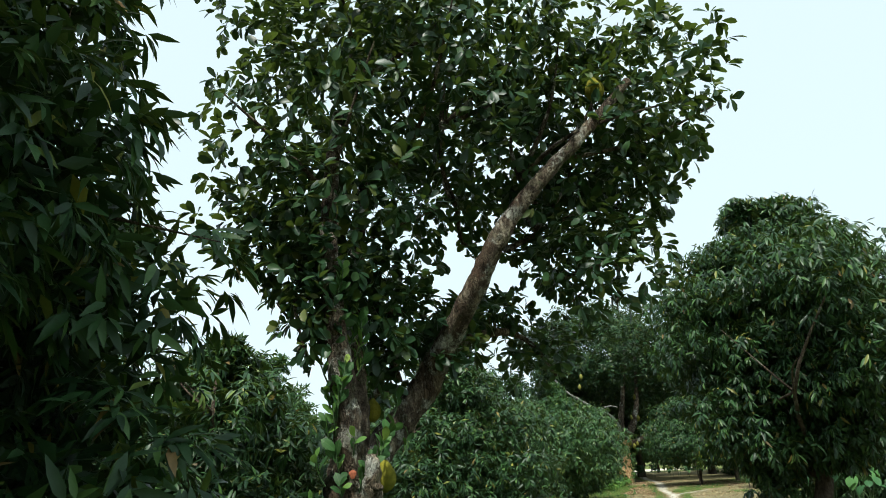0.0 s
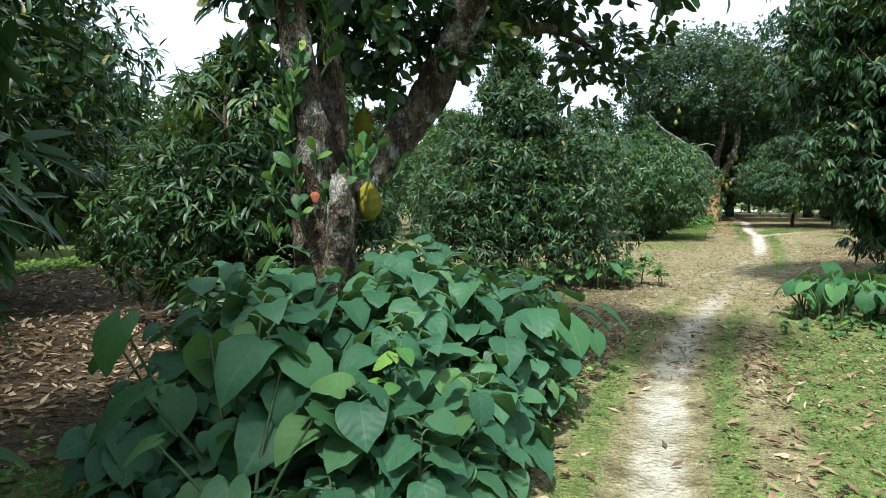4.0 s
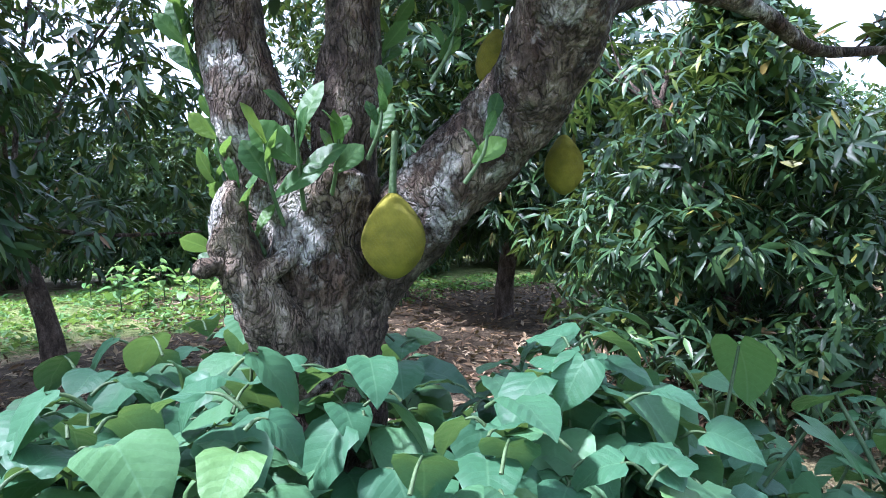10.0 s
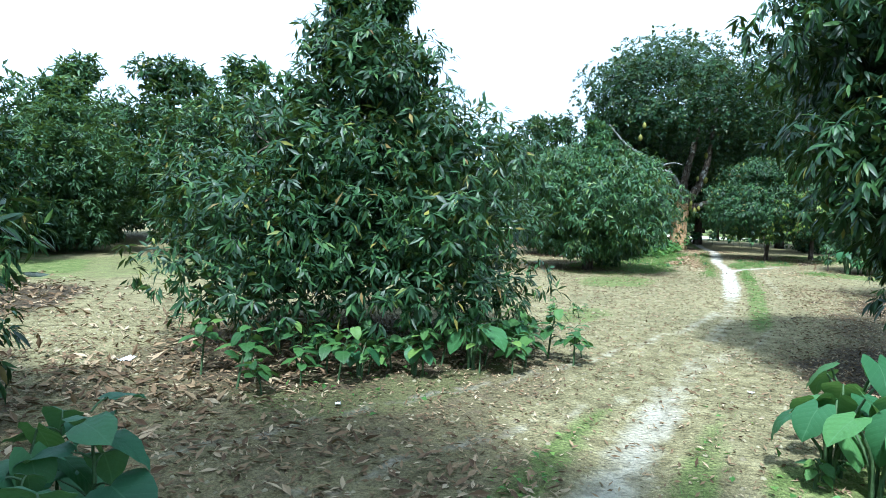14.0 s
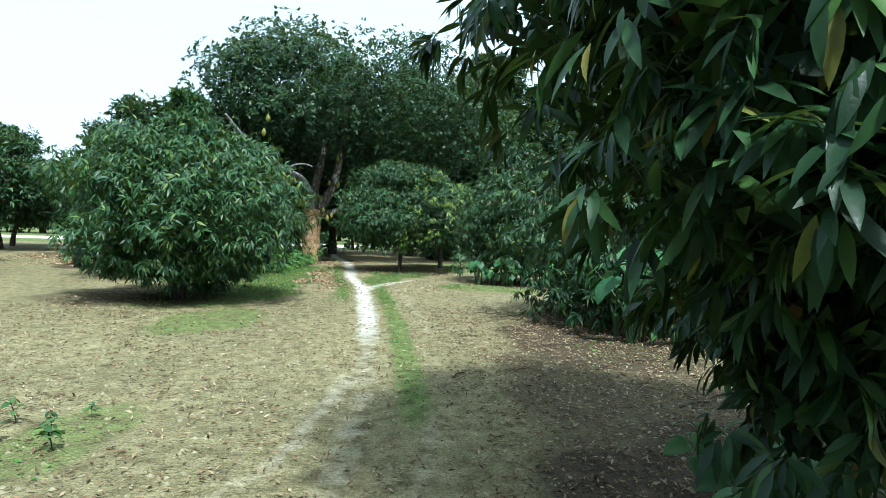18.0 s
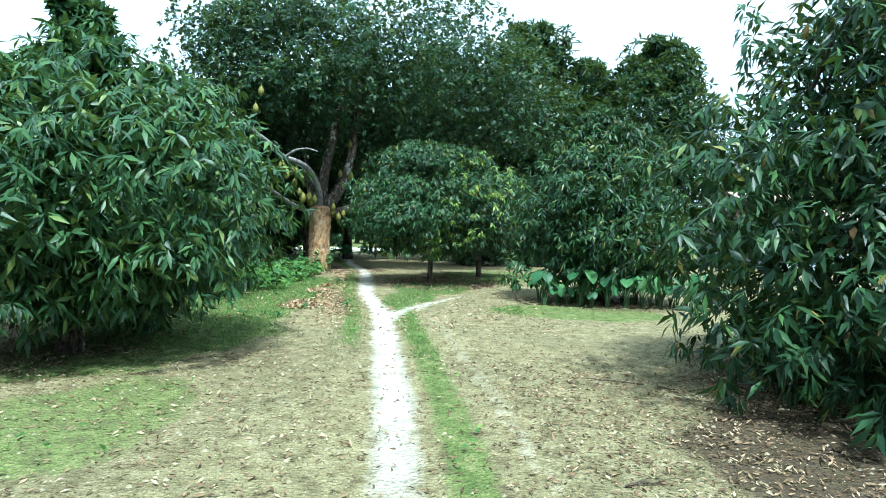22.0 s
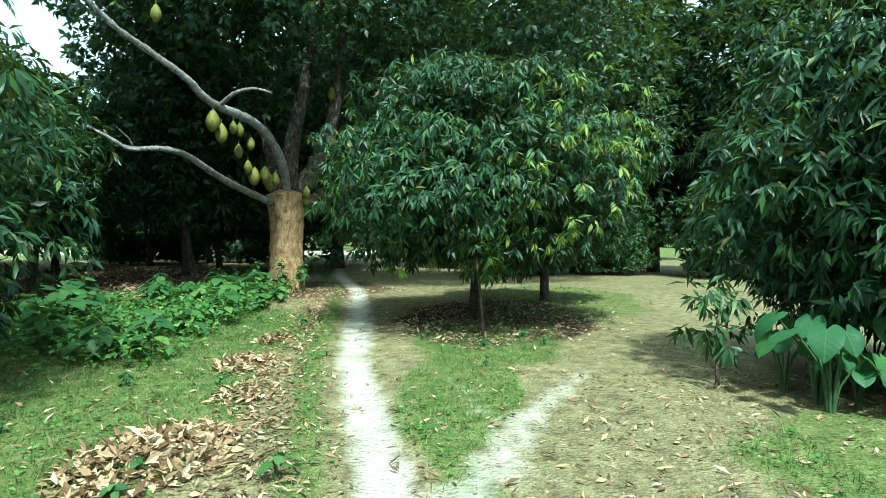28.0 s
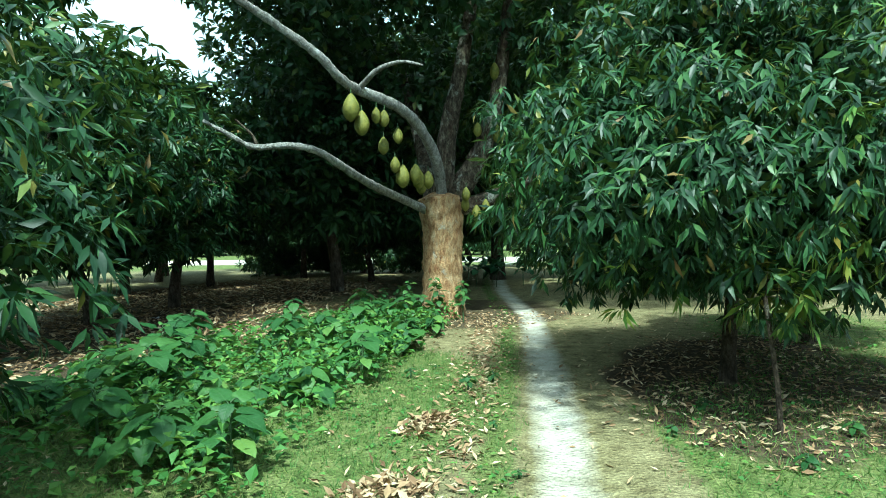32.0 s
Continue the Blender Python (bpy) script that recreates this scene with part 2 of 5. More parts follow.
BROAD = veined_material("broad_leaves", [(0.0, (0.030, 0.089, 0.046)), (0.5, (0.041, 0.115, 0.056)), (0.9, (0.063, 0.148, 0.063)), (1.0, (0.096, 0.185, 0.059))], (0.096, 0.192, 0.096))
BROAD_MID = veined_material("mid_green_leaves", [(0.0, (0.024, 0.068, 0.021)), (0.5, (0.044, 0.108, 0.029)), (0.9, (0.072, 0.152, 0.037)), (1.0, (0.128, 0.208, 0.048))], (0.096, 0.176, 0.064))
TARO = veined_material("taro_leaves", [(0.0, (0.029, 0.090, 0.036)), (0.6, (0.047, 0.130, 0.047)), (1.0, (0.079, 0.180, 0.054))], (0.115, 0.216, 0.101), 0.45, 0.25)
SPROUT = veined_material("sprout_leaves", [(0.0, (0.024, 0.066, 0.024)), (0.55, (0.045, 0.115, 0.032)), (0.85, (0.10, 0.205, 0.042)), (1.0, (0.24, 0.32, 0.06))], (0.12, 0.21, 0.07), 0.5, 0.3)
WEED = leaf_material("weed_leaves", [(0.0, (0.05, 0.13, 0.03)), (0.6, (0.09, 0.21, 0.045)), (1.0, (0.18, 0.30, 0.06))], gloss=0.55, through_light=0.25)
GRASS = leaf_material("grass_blades", [(0.0, (0.06, 0.13, 0.03)), (0.6, (0.11, 0.20, 0.05)), (1.0, (0.28, 0.28, 0.10))], gloss=0.6, through_light=0.2)
DRY_BROWN = leaf_material("dark_dry_leaves", [(0.0, (0.08, 0.048, 0.026)), (0.35, (0.17, 0.11, 0.06)), (0.75, (0.29, 0.205, 0.115)), (1.0, (0.46, 0.37, 0.24))], gloss=0.8, through_light=0.03)
DRY = leaf_material("dry_leaves", [(0.0, (0.13, 0.075, 0.04)), (0.35, (0.29, 0.18, 0.10)), (0.7, (0.47, 0.33, 0.19)), (1.0, (0.60, 0.49, 0.33))], gloss=0.75, through_light=0.05)
FAR_LEAF = leaf_material("distant_leaves", [(0.0, (0.021, 0.055, 0.024)), (0.6, (0.038, 0.085, 0.031)), (1.0, (0.072, 0.136, 0.043))], gloss=0.5, through_light=0.15)
BARK = bark_material("mango_bark", (0.05, 0.04, 0.03), (0.13, 0.10, 0.075), (0.22, 0.18, 0.14), (0.25, 0.25, 0.2))
BARK_JACK = bark_material("jackfruit_bark", (0.022, 0.016, 0.012), (0.10, 0.078, 0.056), (0.31, 0.27, 0.20), (0.46, 0.47, 0.41), 9.0, 0.55, 0.95, 0.5)
BARK_TAN = bark_material("tan_bark", (0.26, 0.13, 0.06), (0.50, 0.32, 0.16), (0.62, 0.48, 0.30), (0.55, 0.52, 0.42), 7.0, 0.6)
BARK_SCAR = bark_material("scarred_pale_bark", (0.035, 0.026, 0.018), (0.19, 0.15, 0.105), (0.40, 0.345, 0.26), (0.47, 0.48, 0.42), 11.0, 0.52, 1.0, 0.35)
BARK_GREY = bark_material("grey_bark", (0.20, 0.19, 0.17), (0.38, 0.37, 0.34), (0.52, 0.51, 0.48), (0.6, 0.6, 0.57), 10.0, 0.55)
STALK = plain_material("green_stalk", (0.035, 0.075, 0.028), (0.075, 0.125, 0.045), 14.0, 0.6)


def ground_material():
    """Bare earth, a trodden pale dusty track, short grass and mouldering leaves, with some painted sun and shade, laid
    out by the plan's masks.
    """
    m, nt, out = material("orchard_ground")
    pos = node(nt, "TexCoord").outputs["Object"]
    mask = node(nt, "VertexColor", layer_name="cover")
    sep = node(nt, "SeparateColor")
    nt.links.new(mask.outputs["Color"], sep.inputs[0])
    big = noise_tex(nt, 0.6, 5.0, 0.6, pos)
    mid = noise_tex(nt, 5.0, 6.0, 0.65, pos)
    fine = noise_tex(nt, 55.0, 5.0, 0.65, pos)
    soil = ramp(nt, mid, [(0.28, (0.12, 0.10, 0.052)), (0.45, (0.25, 0.22, 0.112)), (0.72, (0.42, 0.375, 0.205))])
    soil = mix(nt, 0.5, soil, ramp(nt, big, [(0.35, (0.7, 0.72, 0.66)), (0.65, (1.1, 1.08, 1.0))]), "MULTIPLY")
    dust_and_light = ramp(nt, mid, [(0.3, (0.42, 0.395, 0.32)), (0.7, (0.57, 0.545, 0.46))])
    turf = ramp(nt, mid, [(0.3, (0.075, 0.115, 0.03)), (0.5, (0.16, 0.205, 0.06)), (0.72, (0.29, 0.30, 0.12))])
    mould_and_shade = ramp(nt, mid, [(0.3, (0.05, 0.038, 0.024)), (0.55, (0.10, 0.077, 0.046)), (0.75, (0.19, 0.145, 0.088))])
    def edge(v, rough=0.9, low=0.36, high=0.64):
        n = node(nt, "Math", operation="ADD")
        w = node(nt, "Math", operation="MULTIPLY_ADD")
        w.inputs[1].default_value, w.inputs[2].default_value = rough, -rough / 2
        nt.links.new(mid, w.inputs[0])
        nt.links.new(v, n.inputs[0])
        nt.links.new(w.outputs[0], n.inputs[1])
        return ramp(nt, n.outputs[0], [(low, (0, 0, 0)), (high, (1, 1, 1))])
    c = mix(nt, edge(sep.outputs["Green"]), soil, turf)
    c = mix(nt, edge(sep.outputs["Blue"]), c, mould_and_shade)
    grit = noise_tex(nt, 150.0, 3.0, 0.6, pos)
    clod = node(nt, "TexVoronoi", Scale=24.0, Randomness=1.0)
    nt.links.new(pos, clod.inputs["Vector"])
    c = mix(nt, 0.75, c, ramp(nt, fine, [(0.3, (0.3, 0.28, 0.26)), (0.5, (0.85, 0.85, 0.85)), (0.7, (1.3, 1.3, 1.28))]), "MULTIPLY")
    c = mix(nt, 0.6, c, ramp(nt, grit, [(0.3, (0.4, 0.4, 0.4)), (0.7, (1.3, 1.3, 1.3))]), "MULTIPLY")
    c = mix(nt, 0.35, c, ramp(nt, clod.outputs["Distance"], [(0.1, (1.15, 1.12, 1.08)), (0.6, (0.45, 0.45, 0.45))]), "MULTIPLY")
    dust_and_light = mix(nt, 0.4, dust_and_light, ramp(nt, fine, [(0.3, (0.5, 0.48, 0.45)), (0.55, (1, 1, 1))]), "MULTIPLY")
    c = mix(nt, edge(sep.outputs["Red"], 0.5, 0.2, 0.82), c, dust_and_light)
    bsdf = node(nt, "BsdfPrincipled", Roughness=0.95)
    bsdf.inputs["Specular IOR Level"].default_value = 0.12
    nt.links.new(c, bsdf.inputs["Base Color"])
    bump = node(nt, "Bump", Strength=1.0, Distance=0.05)
    nt.links.new(mix(nt, 0.4, mix(nt, 0.5, mid, fine), ramp(nt, clod.outputs["Distance"], [(0.0, (1, 1, 1)), (0.6, (0, 0, 0))])), bump.inputs["Height"])
    nt.links.new(bump.outputs[0], bsdf.inputs["Normal"])
    nt.links.new(bsdf.outputs[0], out.inputs["Surface"])
    return m


GROUND = ground_material()


# ---- mesh helpers ----
def mesh_of(name, verts, faces, mat, smooth=False):
    """A mesh from an array of places and a list of arrays of faces, each array with faces of one number of corners."""
    verts = np.asarray(verts, dtype=np.float32)
    groups = [np.asarray(f, dtype=np.int32) for f in faces if len(f)]
    me = bpy.data.meshes.new(name)
    me.vertices.add(len(verts))
    me.vertices.foreach_set("co", verts.ravel())
    loops = np.concatenate([g.ravel() for g in groups])
    sizes = np.concatenate([np.full(len(g), g.shape[1], dtype=np.int32) for g in groups])
    me.loops.add(len(loops))
    me.loops.foreach_set("vertex_index", loops)
    me.polygons.add(len(sizes))
    me.polygons.foreach_set("loop_start", np.concatenate([[0], np.cumsum(sizes)[:-1]]).astype(np.int32))
    me.polygons.foreach_set("loop_total", sizes)
    me.polygons.foreach_set("use_smooth", np.full(len(sizes), smooth))
    me.materials.append(mat)
    me.update(calc_edges=True)
    return me


def part(name, me, parent, label=""):
    """One mesh object under a thing or a part."""
    ob = new(name, me)
    ob.parent = parent
    return tagged(ob, label)


def holder(name, x, y, z=0.0, turn=0.0, size=1.0):
    ob = new(name)
    ob.matrix_basis = pose(x, y, z, 0, 0, turn) @ Matrix.Diagonal((size, size, size, 1))
    ob.empty_display_size = 0.2
    return ob


def unit(v):
    return v / np.maximum(np.linalg.norm(v, axis=-1, keepdims=True), 1e-9)


def tube(points, radii, sides=10, bumpy=0.0, seed=0, cap=True):
    """A tapered, slightly uneven limb along points: places and quads."""
    rng = np.random.default_rng(seed)
    pts = np.asarray(points, float)
    steps = [pts[0]]
    rad = [radii[0]]
    for k in range(len(pts) - 1):
        p0, p1, p2, p3 = pts[max(k - 1, 0)], pts[k], pts[k + 1], pts[min(k + 2, len(pts) - 1)]
        for u in (0.25, 0.5, 0.75, 1.0):
            steps.append(0.5 * (2 * p1 + (p2 - p0) * u + (2 * p0 - 5 * p1 + 4 * p2 - p3) * u * u + (3 * p1 - p0 - 3 * p2 + p3) * u ** 3))
            rad.append(radii[k] * (1 - u) + radii[k + 1] * u)
    steps, rad = np.array(steps), np.array(rad)
    tang = unit(np.gradient(steps, axis=0))
    side = unit(np.cross(tang, np.where(np.abs(tang[:, 2:3]) > 0.9, [[1.0, 0, 0]], [[0, 0, 1.0]])))
    for k in range(1, len(side)):
        side[k] = unit(side[k - 1] - tang[k] * np.dot(side[k - 1], tang[k]))
    other = np.cross(tang, side)
    ang = np.linspace(0, 2 * math.pi, sides, endpoint=False)
    lumps = 1 + bumpy * (rng.random((len(steps), sides)) - 0.5) + bumpy * 0.8 * np.sin(ang * 3 + rng.random() * 6 + np.linspace(0, 3, len(steps))[:, None])
    ring = steps[:, None] + (np.cos(ang)[None, :, None] * side[:, None] + np.sin(ang)[None, :, None] * other[:, None]) * (rad[:, None] * lumps)[..., None]
    v = ring.reshape(-1, 3)
    n = len(steps)
    i, j = np.meshgrid(np.arange(n - 1), np.arange(sides), indexing="ij")
    a, b = i * sides + j, i * sides + (j + 1) % sides
    quads = np.stack([a, b, b + sides, a + sides], -1).reshape(-1, 4)
    if cap:
        v = np.vstack([v, steps[-1] + tang[-1] * rad[-1] * 0.4])
        last = (n - 1) * sides
        tris = np.array([[last + k, last + (k + 1) % sides, len(v) - 1] for k in range(sides)])
        return v, [quads, tris]
    return v, [quads]


def gnarled(points, radii, sides, seed, deep=0.03):
    """A limb with a rough, ridged skin."""
    at = np.linspace(0, 1, len(points))
    fine = np.linspace(0, 1, max(12, len(points) * 3))
    pts = np.stack([np.interp(fine, at, np.array(points, float)[:, k]) for k in range(3)], -1)
    for _ in range(2):
        pts[1:-1] = pts[:-2] * 0.25 + pts[1:-1] * 0.5 + pts[2:] * 0.25
    v, f = tube(pts, np.interp(fine, at, radii), sides, 0.05, seed)
    out = np.array(v)
    spine = pts[np.argmin(np.linalg.norm(out[:, None] - pts[None], axis=2), axis=1)]
    for k, p in enumerate(out):
        q = Vector((p[0] * 9 + seed, p[1] * 9, p[2] * 4.5))
        d = noise.fractal(q, 0.9, 2.1, 4) + 0.5 * abs(noise.noise(q * 2.7))
        out[k] = p + unit(p - spine[k]) * d * deep
    return out, f


def joined(pieces):
    """Several (places, faces) as one."""
    vs, fs, at = [], {}, 0
    for v, groups in pieces:
        for g in groups:
            g = np.asarray(g)
            fs.setdefault(g.shape[1], []).append(g + at)
        vs.append(v)
        at += len(v)
    return np.vstack(vs), [np.vstack(g) for g in fs.values()]


def long_leaf(width=0.22, fold=0.25, droop=0.25, prof=((0.0, 0.0), (0.3, 1.0), (0.65, 0.85), (1.0, 0.0))):
    """A pointed leaf one long, along +y, folded along its rib and bent down towards the tip."""
    v = [(0, 0, 0)]
    for s, w in prof[1:-1]:
        z, h = -droop * s * s, w * width / 2
        v += [(-h, s, z + fold * h), (0, s, z), (h, s, z + fold * h)]
    v.append((0, 1, -droop))
    n, end = len(prof) - 2, len(v) - 1
    tris = [(0, 2, 1), (0, 3, 2), (end - 3, end - 2, end), (end - 2, end - 1, end)]
    quads = [(a + k, a + k + 1, a + k + 4, a + k + 3) for a in range(1, 1 + 3 * (n - 1), 3) for k in (0, 1)]
    return np.array(v, float), [np.array(tris), np.array(quads)]


def card_leaf(width=0.3, fold=0.3, droop=0.2):
    """The same with four corners, for crowns that stay far off."""
    v = np.array([(0, 0, 0), (-width / 2, 0.45, fold * width / 2), (0, 1, -droop), (width / 2, 0.45, fold * width / 2)], float)
    return v, [np.array([(0, 2, 1), (0, 3, 2)])]


def obovate_leaf(width=0.5, droop=0.2):
    """A blunt leaf, broadest past its middle, as on a jackfruit tree."""
    prof = [(0.0, 0.0), (0.25, 0.55), (0.6, 1.0), (0.88, 0.7), (1.0, 0.0)]
    v, at = [], []
    for s, w in prof:
        z = -droop * s * s
        at.append(len(v))
        h = w * width / 2
        v += [(0, s, z)] if w == 0 else [(-h, s, z + 0.25 * h), (0, s, z), (h, s, z + 0.25 * h)]
    tris = [(0, 2, 1), (0, 3, 2), (7, 8, 10), (8, 9, 10)]
    quads = [(a + k, a + k + 1, b + k + 1, b + k) for a, b in ((1, 4), (4, 7)) for k in (0, 1)]
    return np.array(v, float), [np.array(tris), np.array(quads)]


def strew(shape, places, ways, ups, lengths):
    """Copies of a shape, one long along +y, as one set of places and faces."""
    v, groups = shape
    y = unit(np.asarray(ways, float))
    x = unit(np.cross(y, ups))
    z = np.cross(x, y)
    L = np.asarray(lengths, float)[:, None, None]
    out = (v[None, :, 0:1] * x[:, None] + v[None, :, 1:2] * y[:, None] + v[None, :, 2:3] * z[:, None]) * L + np.asarray(places)[:, None]
    k = np.arange(len(places))[:, None, None] * len(v)
    return out.reshape(-1, 3), [(g[None] + k).reshape(-1, g.shape[1]) for g in groups]


def crown_points(lobes, n, rng, inner=0.5):
    """Places on and under the skin of overlapping rounded lobes (x, y, z, rx, ry, rz), and the ways out of them."""
    lobes = np.asarray(lobes, float)
    area = (lobes[:, 3] * lobes[:, 4] + lobes[:, 3] * lobes[:, 5] + lobes[:, 4] * lobes[:, 5])
    pick = rng.choice(len(lobes), n * 2, p=area / area.sum())
    d = unit(rng.normal(size=(n * 2, 3)))
    r = inner + (1.06 - inner) * rng.random(n * 2) ** 0.55
    lump = 1 + 0.10 * np.sin(d[:, 0] * 7 + pick) * np.cos(d[:, 1] * 6 - pick * 2) + 0.07 * np.sin(d[:, 2] * 9 + pick * 3)
    p = lobes[pick, :3] + d * lobes[pick, 3:] * (r * lump)[:, None]
    deep = np.zeros(len(p), bool)
    for lobe in lobes:
        deep |= (((p - lobe[:3]) / lobe[3:]) ** 2).sum(1) < (inner * 0.9) ** 2
    keep = np.where(~deep & (p[:, 2] > 0.12))[0][:n]
    return p[keep], unit(d[keep] / lobes[pick[keep], 3:])


def rosettes(p, d, per, length, droop, rng, shape, lift=0.3, open_=(0.5, 1.3)):
    """Tufts of leaves at places p that point out along d and hang."""
    n = len(p)
    axis = unit(d * 0.8 + rng.normal(size=(n, 3)) * 0.35 + np.array([0, 0, lift]))
    rep = np.repeat(np.arange(n), per)
    a = axis[rep]
    side = unit(np.cross(a, rng.normal(size=(len(rep), 3))))
    tilt = rng.uniform(*open_, len(rep))[:, None]
    way = unit(a * np.cos(tilt) + side * np.sin(tilt) + np.array([0, 0, -1.0]) * (droop * rng.uniform(0.5, 1.3, len(rep)))[:, None])
    up = unit(a + rng.normal(size=a.shape) * 0.3 + np.array([0, 0, 0.6]))
    return strew(shape, p[rep] + side * length * 0.08 + rng.normal(size=a.shape) * length * 0.1, way, up, length * rng.uniform(0.6, 1.2, len(rep)))


def limbs_to(base, lobes, rng, radius, many=7):
    """Limbs from a trunk's top into the lobes, each with a few twigs: one (places, faces) a limb."""
    pieces = []
    lobes = np.asarray(lobes, float)
    order = rng.permutation(len(lobes))
    for k in range(many):
        lobe = lobes[order[k % len(lobes)]]
        end = lobe[:3] + unit(rng.normal(size=3) + np.array([0, 0, 0.3])) * lobe[3:] * 0.6
        mid = base + (end - base) * 0.5 + rng.normal(size=3) * 0.12 * np.linalg.norm(end - base) * np.array([1, 1, 0.5])
        r = radius * rng.uniform(0.35, 0.6)
        own = [tube([base, mid, end], [r, r * 0.6, r * 0.15], 7, 0.12, k)]
        for _ in range(3):
            tip = mid + unit(rng.normal(size=3) + np.array([0, 0, 0.2])) * np.linalg.norm(end - base) * 0.35
            own.append(tube([mid, (mid + tip) / 2 + rng.normal(size=3) * 0.08, tip], [r * 0.45, r * 0.28, r * 0.08], 5, 0.1, k + 50))
        pieces.append(joined(own))
    return pieces


def crown_mesh(lobes, leaf, mat, rng, inner=0.55, core=1.0):
    """A crown: tufts of leaves on the lobes' skin, and larger loose leaves in the shade inside."""
    shape, tufts, per, length, droop = leaf
    p, d = crown_points(lobes, tufts, rng, inner)
    pieces = [rosettes(p, d, per, length, droop, rng, shape)]
    if core:
        many = int(tufts * 3.6 * core)
        L = np.asarray(lobes, float)
        pick = rng.integers(0, len(L), many)
        q = L[pick, :3] + unit(rng.normal(size=(many, 3))) * L[pick, 3:] * (0.62 * rng.random(many) ** 0.33)[:, None]
        q = q[q[:, 2] > 0.15]
        pieces.append(strew(WIDE, q, rng.normal(size=q.shape), rng.normal(size=q.shape), length * rng.uniform(0.75, 1.1, len(q))))
    v, f = joined(pieces)
    return mesh_of("crown", v, f, mat, True)


def tree(label, x, y, lobes, trunk, leaf, mat, bark=None, seed=1, limbs=8, group="", name="mango_tree", young=None, core=1.0, inner=0.55):
    """An orchard tree. lobes are about its foot; trunk: points and radii; leaf: (shape, tufts, per tuft, length, droop)."""
    rng = np.random.default_rng(seed)
    bark = bark or BARK
    top = holder(name, x, y)
    tagged(top, label, "tree", group)
    v, f = tube(trunk[0], trunk[1], 14, 0.12, seed)
    part("trunk", mesh_of("trunk", v, f, bark, True), top)
    for v, f in limbs_to(np.array(trunk[0][-1], float), lobes, rng, trunk[1][-1], limbs):
        part("limb", mesh_of("limb", v, f, bark, True), top)
    part("crown", crown_mesh(lobes, leaf, mat, rng, inner, core), top)
    if young:
        at, count, mat2 = young
        part("young_leaves", crown_mesh(at, (leaf[0], count, leaf[2], leaf[3], leaf[4]), mat2, rng, 0.85, 0), top, "paler yellowish young leaves")
    return top


def five_leaf(width=0.29, fold=0.3, droop=0.22):
    """A pointed leaf of four triangles, folded along its rib."""
    h = width / 2
    v = np.array([(0, 0, 0), (-h, 0.45, fold * h - droop * 0.2), (0, 0.48, -droop * 0.2), (h, 0.45, fold * h - droop * 0.2), (0, 1, -droop)], float)
    return v, [np.array([(0, 2, 1), (0, 3, 2), (1, 2, 4), (2, 3, 4)])]


LONG, FIVE, CARD, BLUNT, WIDE = long_leaf(0.23), five_leaf(0.245), card_leaf(0.32), obovate_leaf(0.5), five_leaf(0.4)
LONG_FINE = long_leaf(0.23, 0.25, 0.25, [(0.0, 0.0), (0.12, 0.5), (0.32, 0.96), (0.58, 0.98), (0.82, 0.55), (1.0, 0.0)])
BLUNT4 = five_leaf(0.52, 0.25, 0.2)


# ---- the plan ----
TRACK = [(-40, -9), (-12, -2.6), (-4, -0.75), (-1.6, -0.07), (0.5, 0.48), (2.4, 0.95), (4.3, 1.3), (6.6, 1.5), (9.5, 1.7), (12.5, 1.9), (15.5, 2.3), (18, 2.65), (21.5, 3.25), (24.4, 3.75), (28.4, 4.75), (32.3, 5.4), (37.4, 6.4), (43.5, 8.2), (60, 12)]
BRANCH = [(23.0, 3.5), (24.6, 3.4), (26.4, 2.85), (28.2, 2.1), (30.0, 1.3), (34, 0.3), (48, -2.0)]  # the side track that leaves it
WHEEL = [(2.0, 4.2), (5.0, 3.4), (8.0, 2.6), (11.0, 2.2), (14.0, 2.2)]  # old wheel marks across the clearing


def along(line, x):
    return np.interp(x, [p[0] for p in line], [p[1] for p in line])


def track_y(x):
    return along(TRACK, x)


def soft(x, a, b):
    u = np.clip((x - a) / (b - a), 0, 1)
    return u * u * (3 - 2 * u)


def wave(x, y, s, k=0.0):
    """Smooth unevenness of the plan, about -1 to 1."""
    return (np.sin(x * s + k) * np.cos(y * s * 1.3 - k * 2) + 0.6 * np.sin(x * s * 2.3 - y * s * 1.7 + k * 3) + 0.4 * np.cos(x * s * 4.1 + y * s * 3.7 + k)) / 2


def spot(x, y, cx, cy, rx, ry):
    """1 in the middle of an oval of the plan, 0 outside it."""
    return soft(1.15 - np.sqrt(((x - cx) / rx) ** 2 + ((y - cy) / ry) ** 2) + 0.15 * wave(x, y, 1.7, cx), 0.0, 0.35)


def land(x, y):
    """The height of the ground."""
    d = y - track_y(x)
    near = np.exp(-((np.hypot(x - 15, y - 4) / 40) ** 2))
    z = 0.025 * wave(x, y, 1.1) * near + 0.012 * wave(x, y, 4.0, 2.0) * near
    return z * (1 - 0.8 * np.exp(-(d / 1.0) ** 2)) - 0.03 * np.exp(-(d / 0.3) ** 2) * (np.abs(x) < 60)


